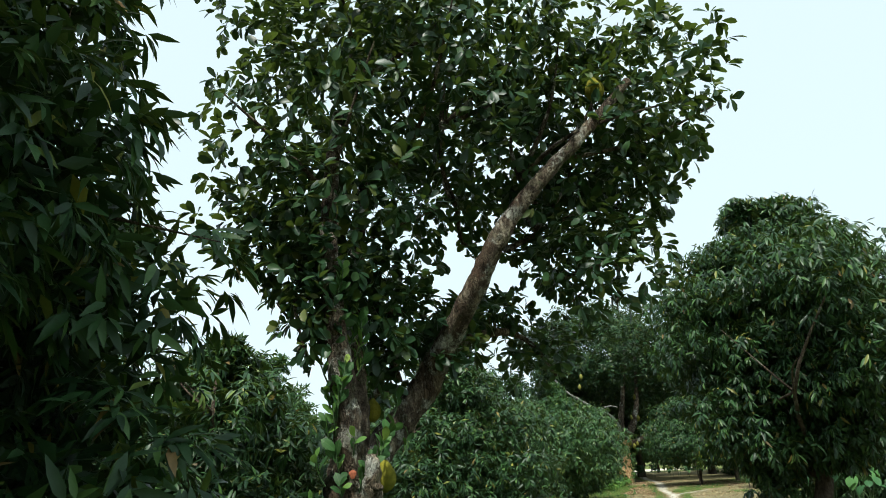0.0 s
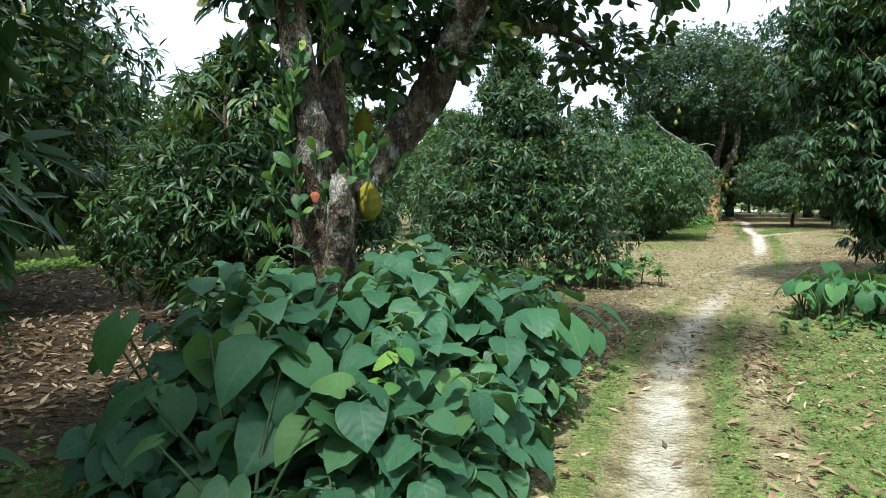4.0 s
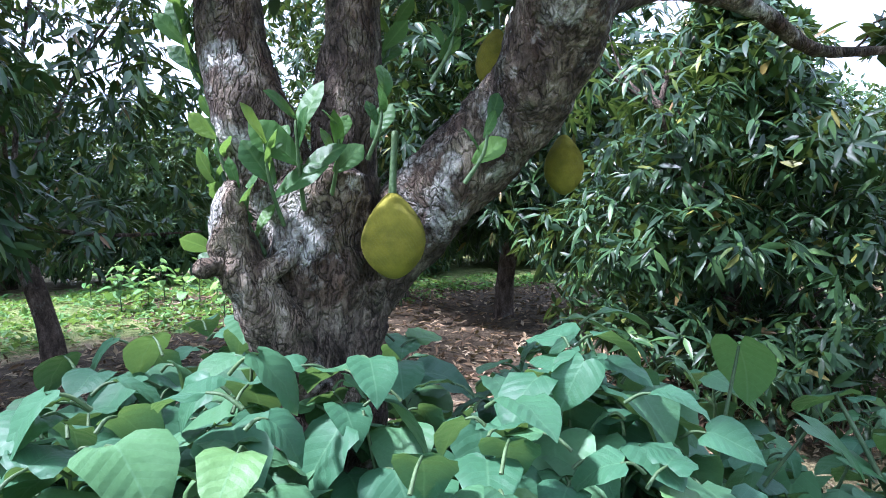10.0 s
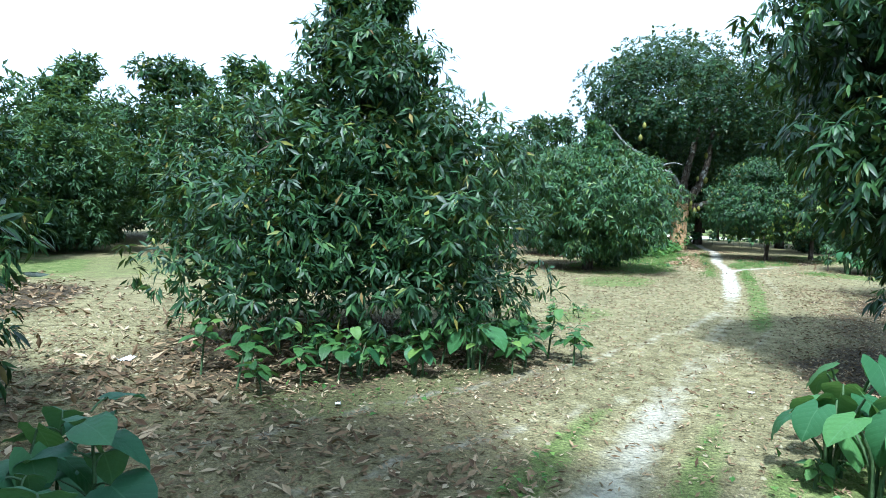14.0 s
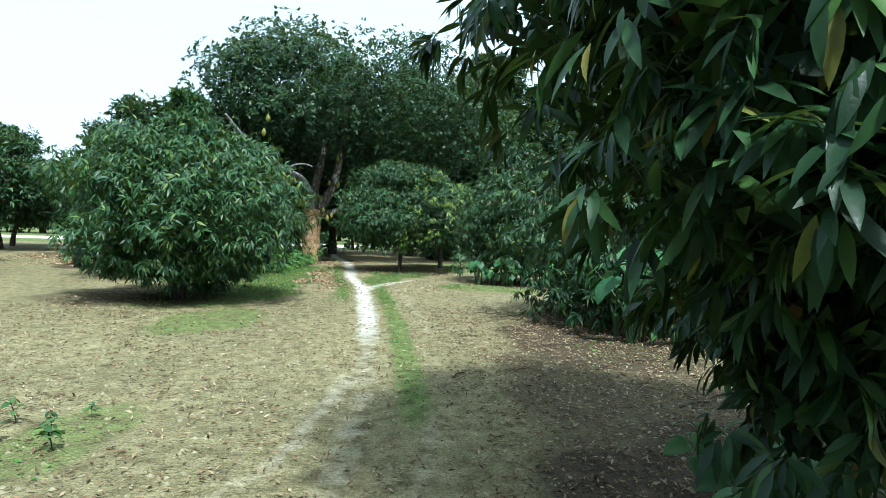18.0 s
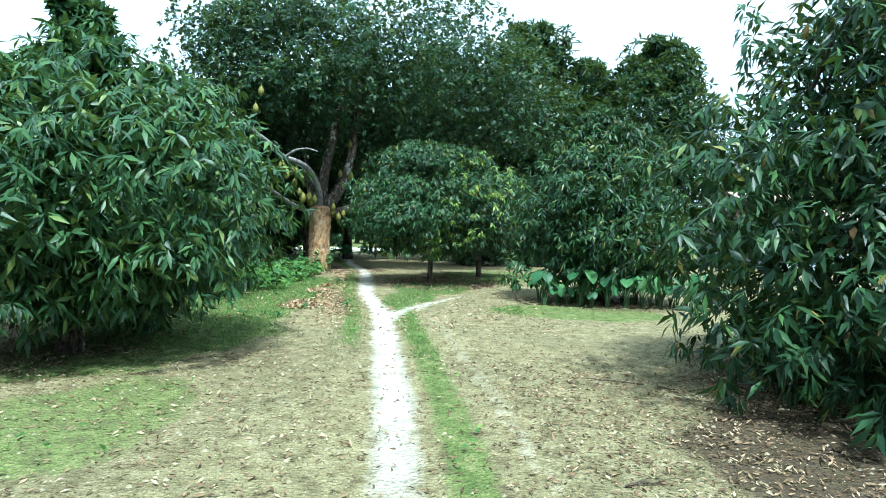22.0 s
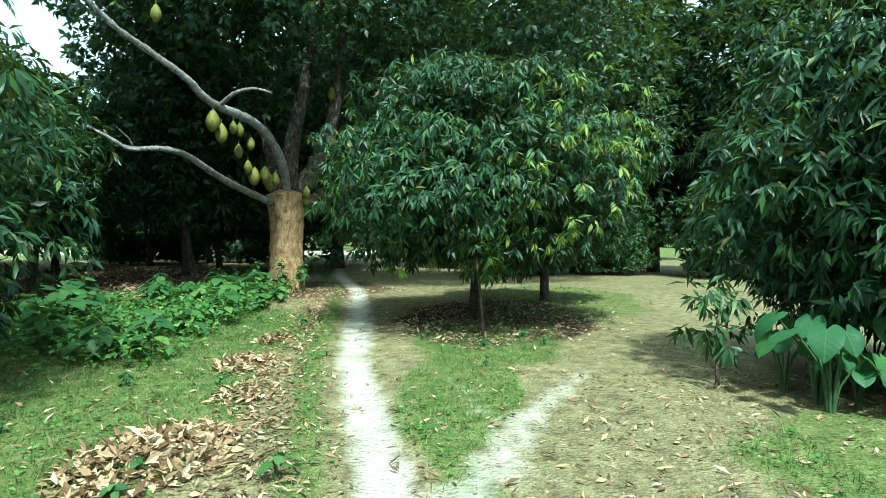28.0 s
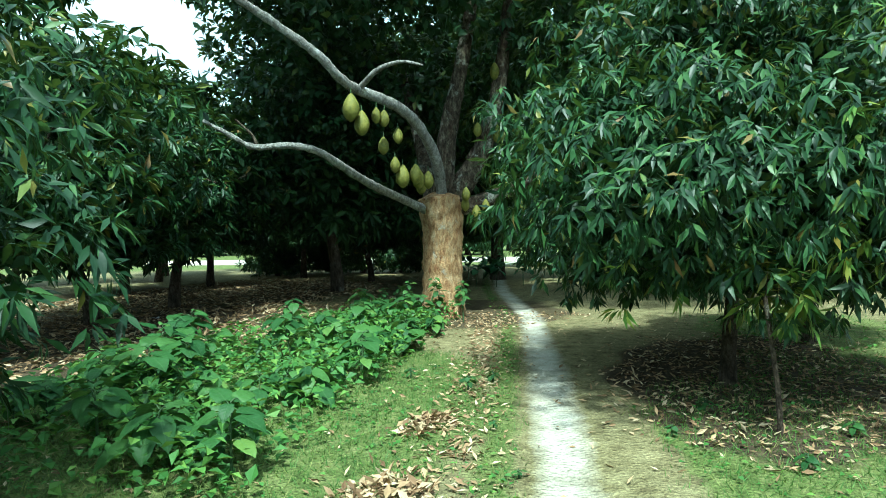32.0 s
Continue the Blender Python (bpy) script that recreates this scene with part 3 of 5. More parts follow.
def cover(x, y):
    """How dusty and pale, turfed or mouldering a place is, with some sun and shade painted in."""
    d = y - track_y(x)
    side = np.abs(d)
    start = 1 - soft(x, 6, 8.5) * (1 - soft(x, 14.5, 18)) * 0.5
    # fainter before x = 19, partly to paint in shade on the first stretch
    dust_and_light = np.exp(-(side / (0.19 + 0.06 * soft(x, 27, 31))) ** 3) * (0.54 + 0.2 * wave(x, y, 3.0) + 0.36 * soft(x, 12.5, 19) - 0.12 * soft(x, 25, 29)) * start
    b = np.abs(y - along(BRANCH, x))
    dust_and_light = np.maximum(dust_and_light, 0.62 * np.exp(-(b / 0.17) ** 4) * soft(x, 22.3, 23.2) * (1 - soft(x, 25.0, 31)))
    dust_and_light = np.maximum(dust_and_light, 0.28 * np.exp(-((d + 0.95) / 0.16) ** 2) * soft(x, 14, 17) * (1 - soft(x, 27, 30)))
    dust_and_light = np.maximum(dust_and_light, 0.33 * np.exp(-((y - along(WHEEL, x)) / 0.13) ** 2) * (x > 2) * (x < 13.5))
    dust_and_light = np.maximum(dust_and_light, 0.3 * np.exp(-((y - along(WHEEL, x) + 1.0) / 0.13) ** 2) * (x > 3) * (x < 12))
    turf = 0.85 * np.exp(-((side - 0.42) / 0.16) ** 2) * (1 - soft(x, 5, 9))
    turf = np.maximum(turf, 0.9 * np.exp(-((d + 0.48) / 0.2) ** 2) * soft(x, 10.5, 12.5) * (1 - soft(x, 25, 28)))
    turf = np.maximum(turf, 0.75 * np.exp(-((d - 0.5) / 0.2) ** 2) * soft(x, 19, 22))
    turf = np.maximum(turf, 0.9 * soft(-d, 0.6, 1.05) * (1 - soft(x + 1.8 * wave(x, y, 0.6, 2.0), 4.5, 8)) * (x > -20))
    turf = np.maximum(turf, 0.8 * soft(d, 0.9, 1.5) * (1 - soft(x, 1.5, 3.0)) * (1 - soft(y, 3, 5)))
    for cx, cy, rx, ry, k in ((23.5, 6.6, 2.6, 1.3, 0.95), (-5, 12.5, 4, 3, 0.9), (-8.5, 9.0, 4, 3.2, 0.9), (5.6, 0.0, 1.0, 0.7, 0.9), (11.0, 3.8, 1.1, 0.45, 0.55), (17.0, 5.1, 1.6, 0.9, 0.6), (21.0, 6.4, 3.2, 1.5, 0.8), (25.5, 7.0, 3.5, 1.9, 0.95), (29.5, 8.2, 4.0, 2.6, 0.95), (35, 10, 3, 2, 0.8), (27.2, 3.5, 2.0, 0.6, 0.9), (30.2, 3.2, 2.2, 1.1, 0.8), (36, 1.5, 4, 2, 0.6),
                              (25.3, -0.2, 1.4, 1.8, 0.8), (6.3, 3.9, 1.7, 1.1, 0.55), (6.5, -0.5, 2.6, 0.9, 0.8), (15.3, -1.1, 1.2, 0.8, 0.6), (-5, 9.5, 3, 1.6, 0.8), (-1.0, 14.5, 6, 2, 0.9), (5, 15, 5, 2.5, 0.85), (2, 19, 9, 4, 0.8), (14, 14, 9, 3, 0.5)):
        turf = np.maximum(turf, k * spot(x, y, cx, cy, rx, ry))
    turf = np.maximum(turf, 0.7 * soft(np.hypot(x - 15, y - 4), 42, 50))
    mould_and_shade = 0.0 * x
    # spots at (4.2, 3.0), (13.5, -0.9), (16.2, -1.0) also paint in tree shade
    for cx, cy, rx, ry, k in ((4.2, 3.0, 2.4, 1.5, 0.44), (5.4, 5.2, 1.6, 1.2, 0.5), (6.4, 3.3, 2.2, 1.0, 0.48), (-1.7, 6.0, 3.6, 3.2, 0.9), (0.5, 9.0, 3.2, 2.6, 0.85), (-1.5, 11.0, 5.5, 3.0, 0.9), (4.0, 11.5, 3.5, 2.5, 0.8), (2.0, 6.6, 2.4, 2.4, 0.7), (6.9, 5.1, 2.2, 2.0, 0.6), (9.4, -1.3, 2.8, 2.2, 0.75), (13.5, -0.9, 3.4, 1.7, 0.55), (16.2, -1.0, 2.6, 1.5, 0.65), (18.8, -2.6, 3.2, 2.3, 0.6), (32.4, 3.0, 3.0, 1.7, 0.9), (20.3, 7.9, 2.6, 2.0, 0.5),
                              (33, 13.2, 6.0, 3.2, 0.75), (40, 17, 8, 5, 0.6), (38, 8, 3, 2.5, 0.6), (27.7, -1.3, 2.3, 1.8, 0.5), (26, 9.8, 2.2, 2, 0.6)):
        mould_and_shade = np.maximum(mould_and_shade, k * spot(x, y, cx, cy, rx, ry))
    # pale far strip: the sunlit open ground beyond the trees, painted in
    far = soft(np.abs((x - 72) + (y - 15) * 0.25), 8, 3) * soft(y, 6, 12)
    dust_and_light = np.maximum(dust_and_light, far * 0.9)
    turf = turf * (1 - far)
    return np.clip(dust_and_light, 0, 1), np.clip(turf, 0, 1), np.clip(mould_and_shade, 0, 1)


# ---- ground ----
gx = np.concatenate([[-2500, -900, -300, -120, -60, -30, -20], np.arange(-14, 48, 0.16), np.arange(48, 90, 1.0), [95, 110, 160, 300, 900, 2500]])
gy = np.concatenate([[-2500, -900, -300, -120, -60, -30, -20, -14], np.arange(-9, 22, 0.16), np.arange(22, 50, 1.0), [60, 100, 160, 300, 900, 2500]])
X, Y = np.meshgrid(gx, gy, indexing="ij")
Z = land(X, Y)
i, j = np.meshgrid(np.arange(len(gx) - 1), np.arange(len(gy) - 1), indexing="ij")
a = i * len(gy) + j
quads = np.stack([a, a + len(gy), a + len(gy) + 1, a + 1], -1).reshape(-1, 4)
me = mesh_of("ground", np.stack([X, Y, Z], -1).reshape(-1, 3), [quads], GROUND, True)
layer = me.color_attributes.new("cover", "FLOAT_COLOR", "POINT")
layer.data.foreach_set("color", np.stack([*cover(X, Y), np.ones_like(X)], -1).astype(np.float32).ravel())
tagged(new("ground", me), "bare orchard earth with a pale trodden track, thin grass and mouldering leaves, partly painted with sun and shade", "ground", kind="structure")


# ---- trees ----
def ringed(profile, seed, k=7, loose=0.25):
    """Lobes that fill a crown whose radius r at height z is given: (z, r), bottom first."""
    rng = np.random.default_rng(seed)
    out = []
    for n, (z, r) in enumerate(profile):
        gap = (profile[min(n + 1, len(profile) - 1)][0] - profile[max(n - 1, 0)][0]) / 2 + 0.1
        many = max(3, int(round(k * min(1.0, 0.35 + r / 3))))
        turn = rng.random() * 6
        for m in range(many):
            ang = turn + 2 * math.pi * (m + rng.uniform(-0.25, 0.25)) / many
            s = r * rng.uniform(0.36, 0.52)
            away = r * rng.uniform(0.5, 0.68)
            out.append((math.cos(ang) * away, math.sin(ang) * away, z + rng.uniform(-loose, loose) * gap, s, s, max(gap * rng.uniform(0.5, 0.75), s * 0.5)))
        out.append((0, 0, z, r * 0.55, r * 0.55, gap * 0.7))
    return out


def stem(h, r, lean=(0.0, 0.0), foot=1.35):
    return [(0, 0, -0.1), (lean[0] * 0.2, lean[1] * 0.2, h * 0.35), (lean[0], lean[1], h)], [r * foot, r, r * 0.85]


tree("dense dark mango tree with low hanging leaves", -1.9, 11.4, ringed([(2.0, 2.4), (3.0, 3.0), (4.2, 3.1), (5.4, 2.8), (6.6, 2.0), (7.4, 1.0)], 11),
     stem(2.0, 0.15, (0.1, 0.1)), (LONG, 2000, 8, 0.22, 0.7), MANGO, seed=11, core=0.8)
tree("dark mango tree with a slanting trunk and hanging leaves", -4.3, 6.1, ringed([(1.4, 1.8), (2.3, 2.3), (3.5, 2.5), (4.8, 2.0), (6.0, 1.1)], 22),
     stem(1.5, 0.1, (-0.4, 0.0)), (LONG, 1050, 8, 0.18, 0.8), MANGO, seed=22, core=0.15)
tree("dark mango tree with leaves hanging low beside the weeds", -2.95, 2.6, ringed([(1.0, 0.85), (1.6, 1.1), (2.3, 1.15), (3.2, 1.05), (4.1, 0.8), (5.0, 0.4)], 26),
     stem(1.3, 0.11, (0.1, 0.1)), (LONG, 2100, 8, 0.17, 0.85), MANGO, seed=26, core=0.9)
tree("tall dark mango tree behind the jackfruit tree", 0.0, 9.4, ringed([(1.35, 1.9), (2.1, 2.4), (3.3, 2.6), (4.6, 2.3), (5.8, 1.4), (6.6, 0.7)], 27),
     stem(1.5, 0.12, (0.2, 0.0)), (LONG, 2600, 8, 0.2, 0.75), MANGO, seed=27, core=1.8)
tree("bushy dark mango tree with leaves down to the ground", 2.05, 5.75, ringed([(0.6, 1.55), (1.2, 1.7), (1.8, 1.35), (2.4, 0.9), (2.85, 0.55), (3.15, 0.3)], 12),
     stem(0.8, 0.1), (LONG, 2100, 8, 0.16, 0.8), MANGO, seed=12, core=0.8, young=([(-0.9, -0.7, 2.3, 0.6, 0.5, 0.4), (0.3, -1.5, 0.55, 0.5, 0.3, 0.3)], 70, MANGO_LIGHT))
tree("tall cone-shaped leafy mango tree over low weeds", 7.45, 5.15, ringed([(0.8, 2.15), (1.4, 2.25), (2.1, 1.85), (2.75, 1.25), (3.3, 0.95), (3.8, 0.6), (4.1, 0.3)], 13),
     ([(0, 0, -0.1), (-0.1, 0.0, 0.6), (-0.05, 0.05, 1.4), (0.05, 0.1, 2.6)], [0.11, 0.08, 0.07, 0.04]), (FIVE, 4600, 8, 0.14, 0.75), MANGO, seed=13, limbs=14, core=1.1, inner=0.5)
# the last three lobes are added to the crown to shade the weeds beside it
tree("dense dark mango tree whose leaves hang over the track", 9.4, -0.95, ringed([(1.35, 1.2), (1.75, 1.65), (2.4, 2.1), (3.4, 2.45), (4.3, 2.3), (5.2, 1.7), (6.0, 0.9)], 14) + [(-0.3, 0.6, 1.05, 0.6, 0.5, 0.5), (0.4, 0.5, 1.2, 0.6, 0.5, 0.4), (-1.7, -1.3, 3.2, 1.2, 1.1, 0.9), (-1.2, -0.5, 2.6, 0.9, 0.8, 0.6), (-2.3, -0.6, 4.2, 1.1, 1.0, 0.8)],
     stem(1.0, 0.16, (0.1, -0.2)), (LONG_FINE, 5200, 9, 0.165, 1.1), MANGO, seed=14, limbs=12, core=2.4)
tree("rounded light green mango tree on a short trunk", 19.75, 6.85, ringed([(0.8, 1.95), (1.4, 2.55), (2.15, 2.5), (2.75, 1.8), (3.2, 1.0), (3.65, 0.5), (4.0, 0.3)], 15, 7, 0.6) + [(0.2, -1.5, 2.75, 0.75, 0.7, 0.55), (-0.9, 0.7, 2.95, 0.7, 0.7, 0.6)],
     stem(1.2, 0.13), (FIVE, 4300, 8, 0.19, 0.95), MANGO_LIGHT, seed=15)
tree("broad mango tree with a ragged twiggy top", 18.6, -2.7, ringed([(0.6, 2.6), (1.4, 3.0), (2.4, 2.8), (3.5, 1.9), (4.6, 1.0)], 16),
     stem(1.0, 0.14), (FIVE, 4000, 8, 0.185, 0.95), MANGO, seed=16, limbs=14)
tree("tall bushy mango tree behind taro plants", 27.7, -1.1, ringed([(0.95, 1.75), (1.6, 2.1), (2.4, 2.0), (3.2, 1.5), (3.9, 0.9), (4.35, 0.4)], 17),
     stem(1.0, 0.12), (FIVE, 3900, 8, 0.185, 1.0), MANGO, seed=17)
tree("mango tree with patches of yellowing leaves over dry leaf litter", 31.9, 3.4, ringed([(1.4, 2.1), (2.0, 2.75), (2.9, 2.8), (3.6, 2.0), (4.1, 1.0)], 18),
     stem(1.4, 0.075, (0.15, -0.1)), (FIVE, 5600, 8, 0.17, 1.0), MANGO, seed=18, limbs=10, young=([(-1.9, -1.5, 3.2, 0.7, 0.8, 0.6), (-2.2, -1.3, 2.2, 0.5, 0.8, 0.7), (-1.7, 0.9, 1.15, 0.3, 0.3, 0.3), (-2.3, -0.8, 1.6, 0.4, 0.5, 0.3), (-0.6, -2.2, 2.6, 0.7, 0.6, 0.8)], 120, MANGO_YELLOW))
tree("dark mango tree beside the clearing", 25.7, 9.6, ringed([(0.8, 2.3), (1.7, 2.95), (2.6, 3.05), (3.4, 2.3), (4.0, 1.2)], 19),
     stem(1.1, 0.12), (FIVE, 4300, 8, 0.18, 0.85), MANGO, seed=19, core=1.3)
tree("rounded mango tree on a slanting trunk", 34.5, 14.6, ringed([(1.7, 2.4), (2.7, 3.0), (3.8, 2.8), (4.9, 1.8)], 20),
     stem(1.7, 0.13, (-0.5, 0.3)), (CARD, 2600, 8, 0.22, 0.7), MANGO, seed=20)
tree("slim young mango tree behind the yellowing one", 35.0, 1.9, ringed([(1.6, 1.6), (2.5, 2.0), (3.4, 1.5)], 21),
     stem(1.6, 0.09, (0.2, 0)), (CARD, 1200, 8, 0.22, 0.7), MANGO, seed=21)


tree("thin mango sapling with pale drooping leaves", 30.1, 3.25, [(0, 0, 1.1, 0.28, 0.28, 0.25), (0.1, 0.15, 1.35, 0.25, 0.25, 0.2)], stem(1.1, 0.02, (0.05, 0.1)), (FIVE, 26, 7, 0.2, 0.9), MANGO_YELLOW, seed=23, limbs=2, core=0, name="mango_sapling")
tree("low mango sapling beside the taro plants", 27.5, 1.0, [(0, 0, 0.6, 0.35, 0.35, 0.3), (0.1, 0.1, 0.9, 0.3, 0.3, 0.25)], stem(0.6, 0.02), (FIVE, 34, 7, 0.19, 0.8), MANGO_LIGHT, seed=24, limbs=3, core=0, name="mango_sapling")


# the near jackfruit tree
def bough(points, r0, r1, name, label, parent, mat, seed):
    pts = np.array(points, float)
    rad = np.linspace(r0, r1, len(pts))
    v, f = gnarled(pts, rad, 20, seed, r0 * 0.16)
    return part(name, mesh_of(name, v, f, mat, True), parent, label)


JX, JY = -0.24, 2.22
near = tagged(holder("jackfruit_tree", JX, JY), "old jackfruit tree with scarred lichen-spotted bark and sprouts", "tree")
v, f = gnarled([(-0.03, 0.02, -0.1), (0.0, 0.01, 0.3), (0.02, 0, 0.8), (0.01, 0, 1.1), (0.0, -0.01, 1.35), (0.04, 0.0, 1.65)], [0.25, 0.19, 0.165, 0.17, 0.185, 0.155], 44, 5, 0.034)
part("trunk", mesh_of("trunk", v, f, BARK_JACK, True), near, "thick trunk with cracked grey-brown bark")
bough([(0.0, 0.0, 1.3), (-0.08, -0.05, 1.6), (-0.16, -0.08, 1.85), (-0.22, -0.07, 2.1), (-0.27, -0.03, 2.6), (-0.2, 0.1, 3.4), (0.15, 0.25, 4.6)], 0.13, 0.05, "limb", "", near, BARK_JACK, 1)
bough([(0.07, 0.02, 1.3), (0.1, 0.03, 1.8), (0.13, 0.04, 2.15), (0.2, 0.13, 2.8), (0.6, 0.25, 4.2)], 0.115, 0.045, "limb", "", near, BARK_JACK, 2)
bough([(0.06, 0.05, 1.26), (0.24, 0.07, 1.47), (0.43, 0.06, 1.65), (0.6, 0.02, 1.78), (0.73, -0.12, 2.0), (0.78, -0.26, 2.2), (0.74, -0.37, 2.38)], 0.135, 0.11, "limb", "leaning limb with pale flaking bark", near, BARK_JACK, 3)
bough([(0.74, -0.33, 2.32), (0.56, -0.8, 2.82), (0.5, -1.05, 3.2), (0.6, -1.33, 3.6), (0.8, -1.82, 4.1), (1.0, -2.2, 4.6)], 0.1, 0.035, "limb", "", near, BARK_JACK, 4)
bough([(0.72, -0.31, 2.32), (1.14, -0.47, 2.6), (1.84, -0.59, 2.76), (2.44, -0.65, 2.7), (2.99, -0.69, 2.42)], 0.06, 0.012, "limb", "thin arching limb", near, BARK_JACK, 5)
bough([(0.76, -0.1, 2.05), (1.09, 0.33, 2.25), (1.49, 0.73, 2.26), (1.79, 1.03, 2.14), (2.14, 1.28, 2.2), (2.54, 1.53, 2.25)], 0.05, 0.012, "limb", "", near, BARK_JACK, 6)
lobes = [(0.9, -0.2, 5.1, 1.7, 1.6, 1.3), (-0.2, 0.2, 4.3, 0.95, 1.0, 1.1), (0.4, 0.5, 3.6, 1.2, 1.2, 0.6), (1.7, -1.0, 4.5, 1.2, 1.2, 1.0), (2.3, -1.5, 3.9, 0.9, 0.9, 0.6), (-0.25, 0.4, 3.3, 0.45, 0.5, 0.5), (1.7, -1.85, 3.2, 0.75, 0.7, 0.5), (2.75, -0.6, 2.65, 0.6, 0.55, 0.35), (2.4, 1.45, 2.3, 0.28, 0.28, 0.1), (0.2, 0.1, 6.1, 1.5, 1.5, 0.9), (1.7, -2.0, 4.7, 1.1, 1.0, 0.9), (1.1, -1.1, 5.5, 1.2, 1.2, 0.9), (0.3, -0.2, 2.8, 0.4, 0.35, 0.35), (-0.3, 0.1, 2.8, 0.35, 0.35, 0.6), (0.25, 0.3, 3.0, 0.5, 0.5, 0.6), (2.0, -2.5, 5.0, 0.9, 0.8, 0.8), (2.2, -2.0, 4.1, 0.7, 0.7, 0.6), (1.7, -0.5, 2.95, 0.5, 0.4, 0.2), (1.1, -0.4, 2.75, 0.3, 0.3, 0.2), (0.5, -0.05, 2.4, 0.35, 0.3, 0.25), (0.85, -0.35, 2.5, 0.3, 0.3, 0.3)]
rng = np.random.default_rng(31)
lobes = [(x - 0.1, y + 0.22, *rest) if y < -0.8 else (x, y, *rest) for x, y, *rest in lobes]
part("crown", crown_mesh(lobes, (BLUNT, 3300, 6, 0.13, 0.25), JACK, rng, 0.35, 0.3), near)
for k in range(63):
    lobe = lobes[k % len(lobes)]
    a0 = np.array([0.1, 0.1, 2.6]) * 0.35 + np.array(lobe[:3]) * 0.65 if k % len(lobes) not in (7, 8, 6, 17, 18, 19, 20) else np.array(lobe[:3])
    tip = np.array(lobe[:3]) + unit(rng.normal(size=3)) * np.array(lobe[3:]) * 0.85
    thin = 0.3 if k % len(lobes) in (7, 8, 17, 18) else 1.0
    v, f = tube([a0, (a0 + tip) / 2 + rng.normal(size=3) * 0.12 * thin, tip], [0.028 * thin, 0.018 * thin, 0.006], 5, 0.1, k)
    part("twig", mesh_of("twig", v, f, BARK_JACK, True), near)
# knot and cut stub on the trunk
v, f = gnarled([(0.01, -0.08, 1.0), (-0.05, -0.17, 1.2), (-0.1, -0.25, 1.36), (-0.135, -0.28, 1.47), (-0.135, -0.27, 1.57), (-0.125, -0.25, 1.61)], [0.11, 0.085, 0.066, 0.05, 0.042, 0.036], 26, 8, 0.03)
stub = part("stub", mesh_of("stub", v, f, BARK_SCAR, True), near, "pale scarred stub of a cut limb")
v, f = gnarled([(-0.15, -0.3, 1.405), (-0.165, -0.34, 1.4), (-0.172, -0.365, 1.395)], [0.03, 0.026, 0.014], 14, 12, 0.008)
part("knot", mesh_of("knot", v, f, BARK_SCAR, True), stub, "pale broken knot")
v, f = gnarled([(-0.14, -0.28, 1.37), (-0.08, -0.27, 1.355), (-0.02, -0.235, 1.39), (0.02, -0.19, 1.45)], [0.03, 0.034, 0.03, 0.02], 14, 13, 0.012)
part("callus", mesh_of("callus", v, f, BARK_SCAR, True), stub, "rolled edge of healed bark")

# the far jackfruit tree
FX, FY = 37.1, 8.17
far = tagged(holder("jackfruit_tree", FX, FY), "huge jackfruit tree with many fruit on its trunk and limbs", "tree")
v, f = gnarled([(0.0, 0, -0.2), (0.02, 0, 0.4), (0, 0.02, 1.2), (0, 0, 1.9), (-0.03, 0.05, 2.45)], [0.5, 0.42, 0.39, 0.42, 0.46], 30, 9, 0.04)
part("trunk", mesh_of("trunk", v, f, BARK_TAN, True), far, "stout tan trunk with flaking bark")
GREYS = [
    ([(-0.1, 0.0, 2.2), (-0.2, -0.06, 2.64), (-0.7, -0.11, 3.2), (-1.5, -0.02, 3.73), (-2.2, 0.15, 3.97), (-3.0, 0.5, 4.05), (-3.5, 0.6, 4.13), (-3.9, 0.72, 4.41), (-4.5, 1.15, 4.76), (-5.0, 1.45, 4.98), (-5.4, 1.7, 5.3), (-5.9, 2.1, 5.9)], 0.12, 0.036),
    ([(-0.1, 0.1, 2.1), (-0.8, 0.51, 2.38), (-1.7, 0.78, 2.58), (-2.6, 0.98, 2.86), (-3.2, 1.18, 3.11), (-3.7, 1.46, 3.13), (-4.1, 1.8, 3.02), (-4.3, 2.0, 3.2), (-4.6, 2.3, 3.4)], 0.09, 0.028),
    ([(-3.0, 0.5, 4.07), (-3.3, 0.05, 4.3), (-3.5, -0.44, 4.33), (-3.6, -0.8, 4.2)], 0.05, 0.015),
    ([(0.05, 0.0, 2.3), (0.0, -0.1, 3.6), (0.1, -0.5, 5.5), (0.3, -0.9, 8.0)], 0.24, 0.08),
    ([(0.1, -0.15, 2.3), (0.2, -0.8, 3.3), (0.3, -1.2, 4.6), (0.5, -1.4, 7.5)], 0.26, 0.08),
    ([(0.15, -0.2, 2.2), (0.1, -1.3, 2.5), (0.2, -2.6, 3.2), (0.4, -4.2, 4.6)], 0.17, 0.05),
    ([(0.2, 0.2, 2.4), (1.4, 1.0, 4.2), (2.6, 2.0, 6.6)], 0.22, 0.06),
    ([(-4.0, 1.75, 3.05), (-4.1, 1.8, 3.25), (-4.3, 1.95, 3.45)], 0.03, 0.012),
]
for k, (pts, r0, r1) in enumerate(GREYS):
    bough(pts, r0, r1, "limb", "pale grey bare limb" if k < 3 else "", far, BARK_GREY if k < 3 else BARK_JACK, 40 + k)
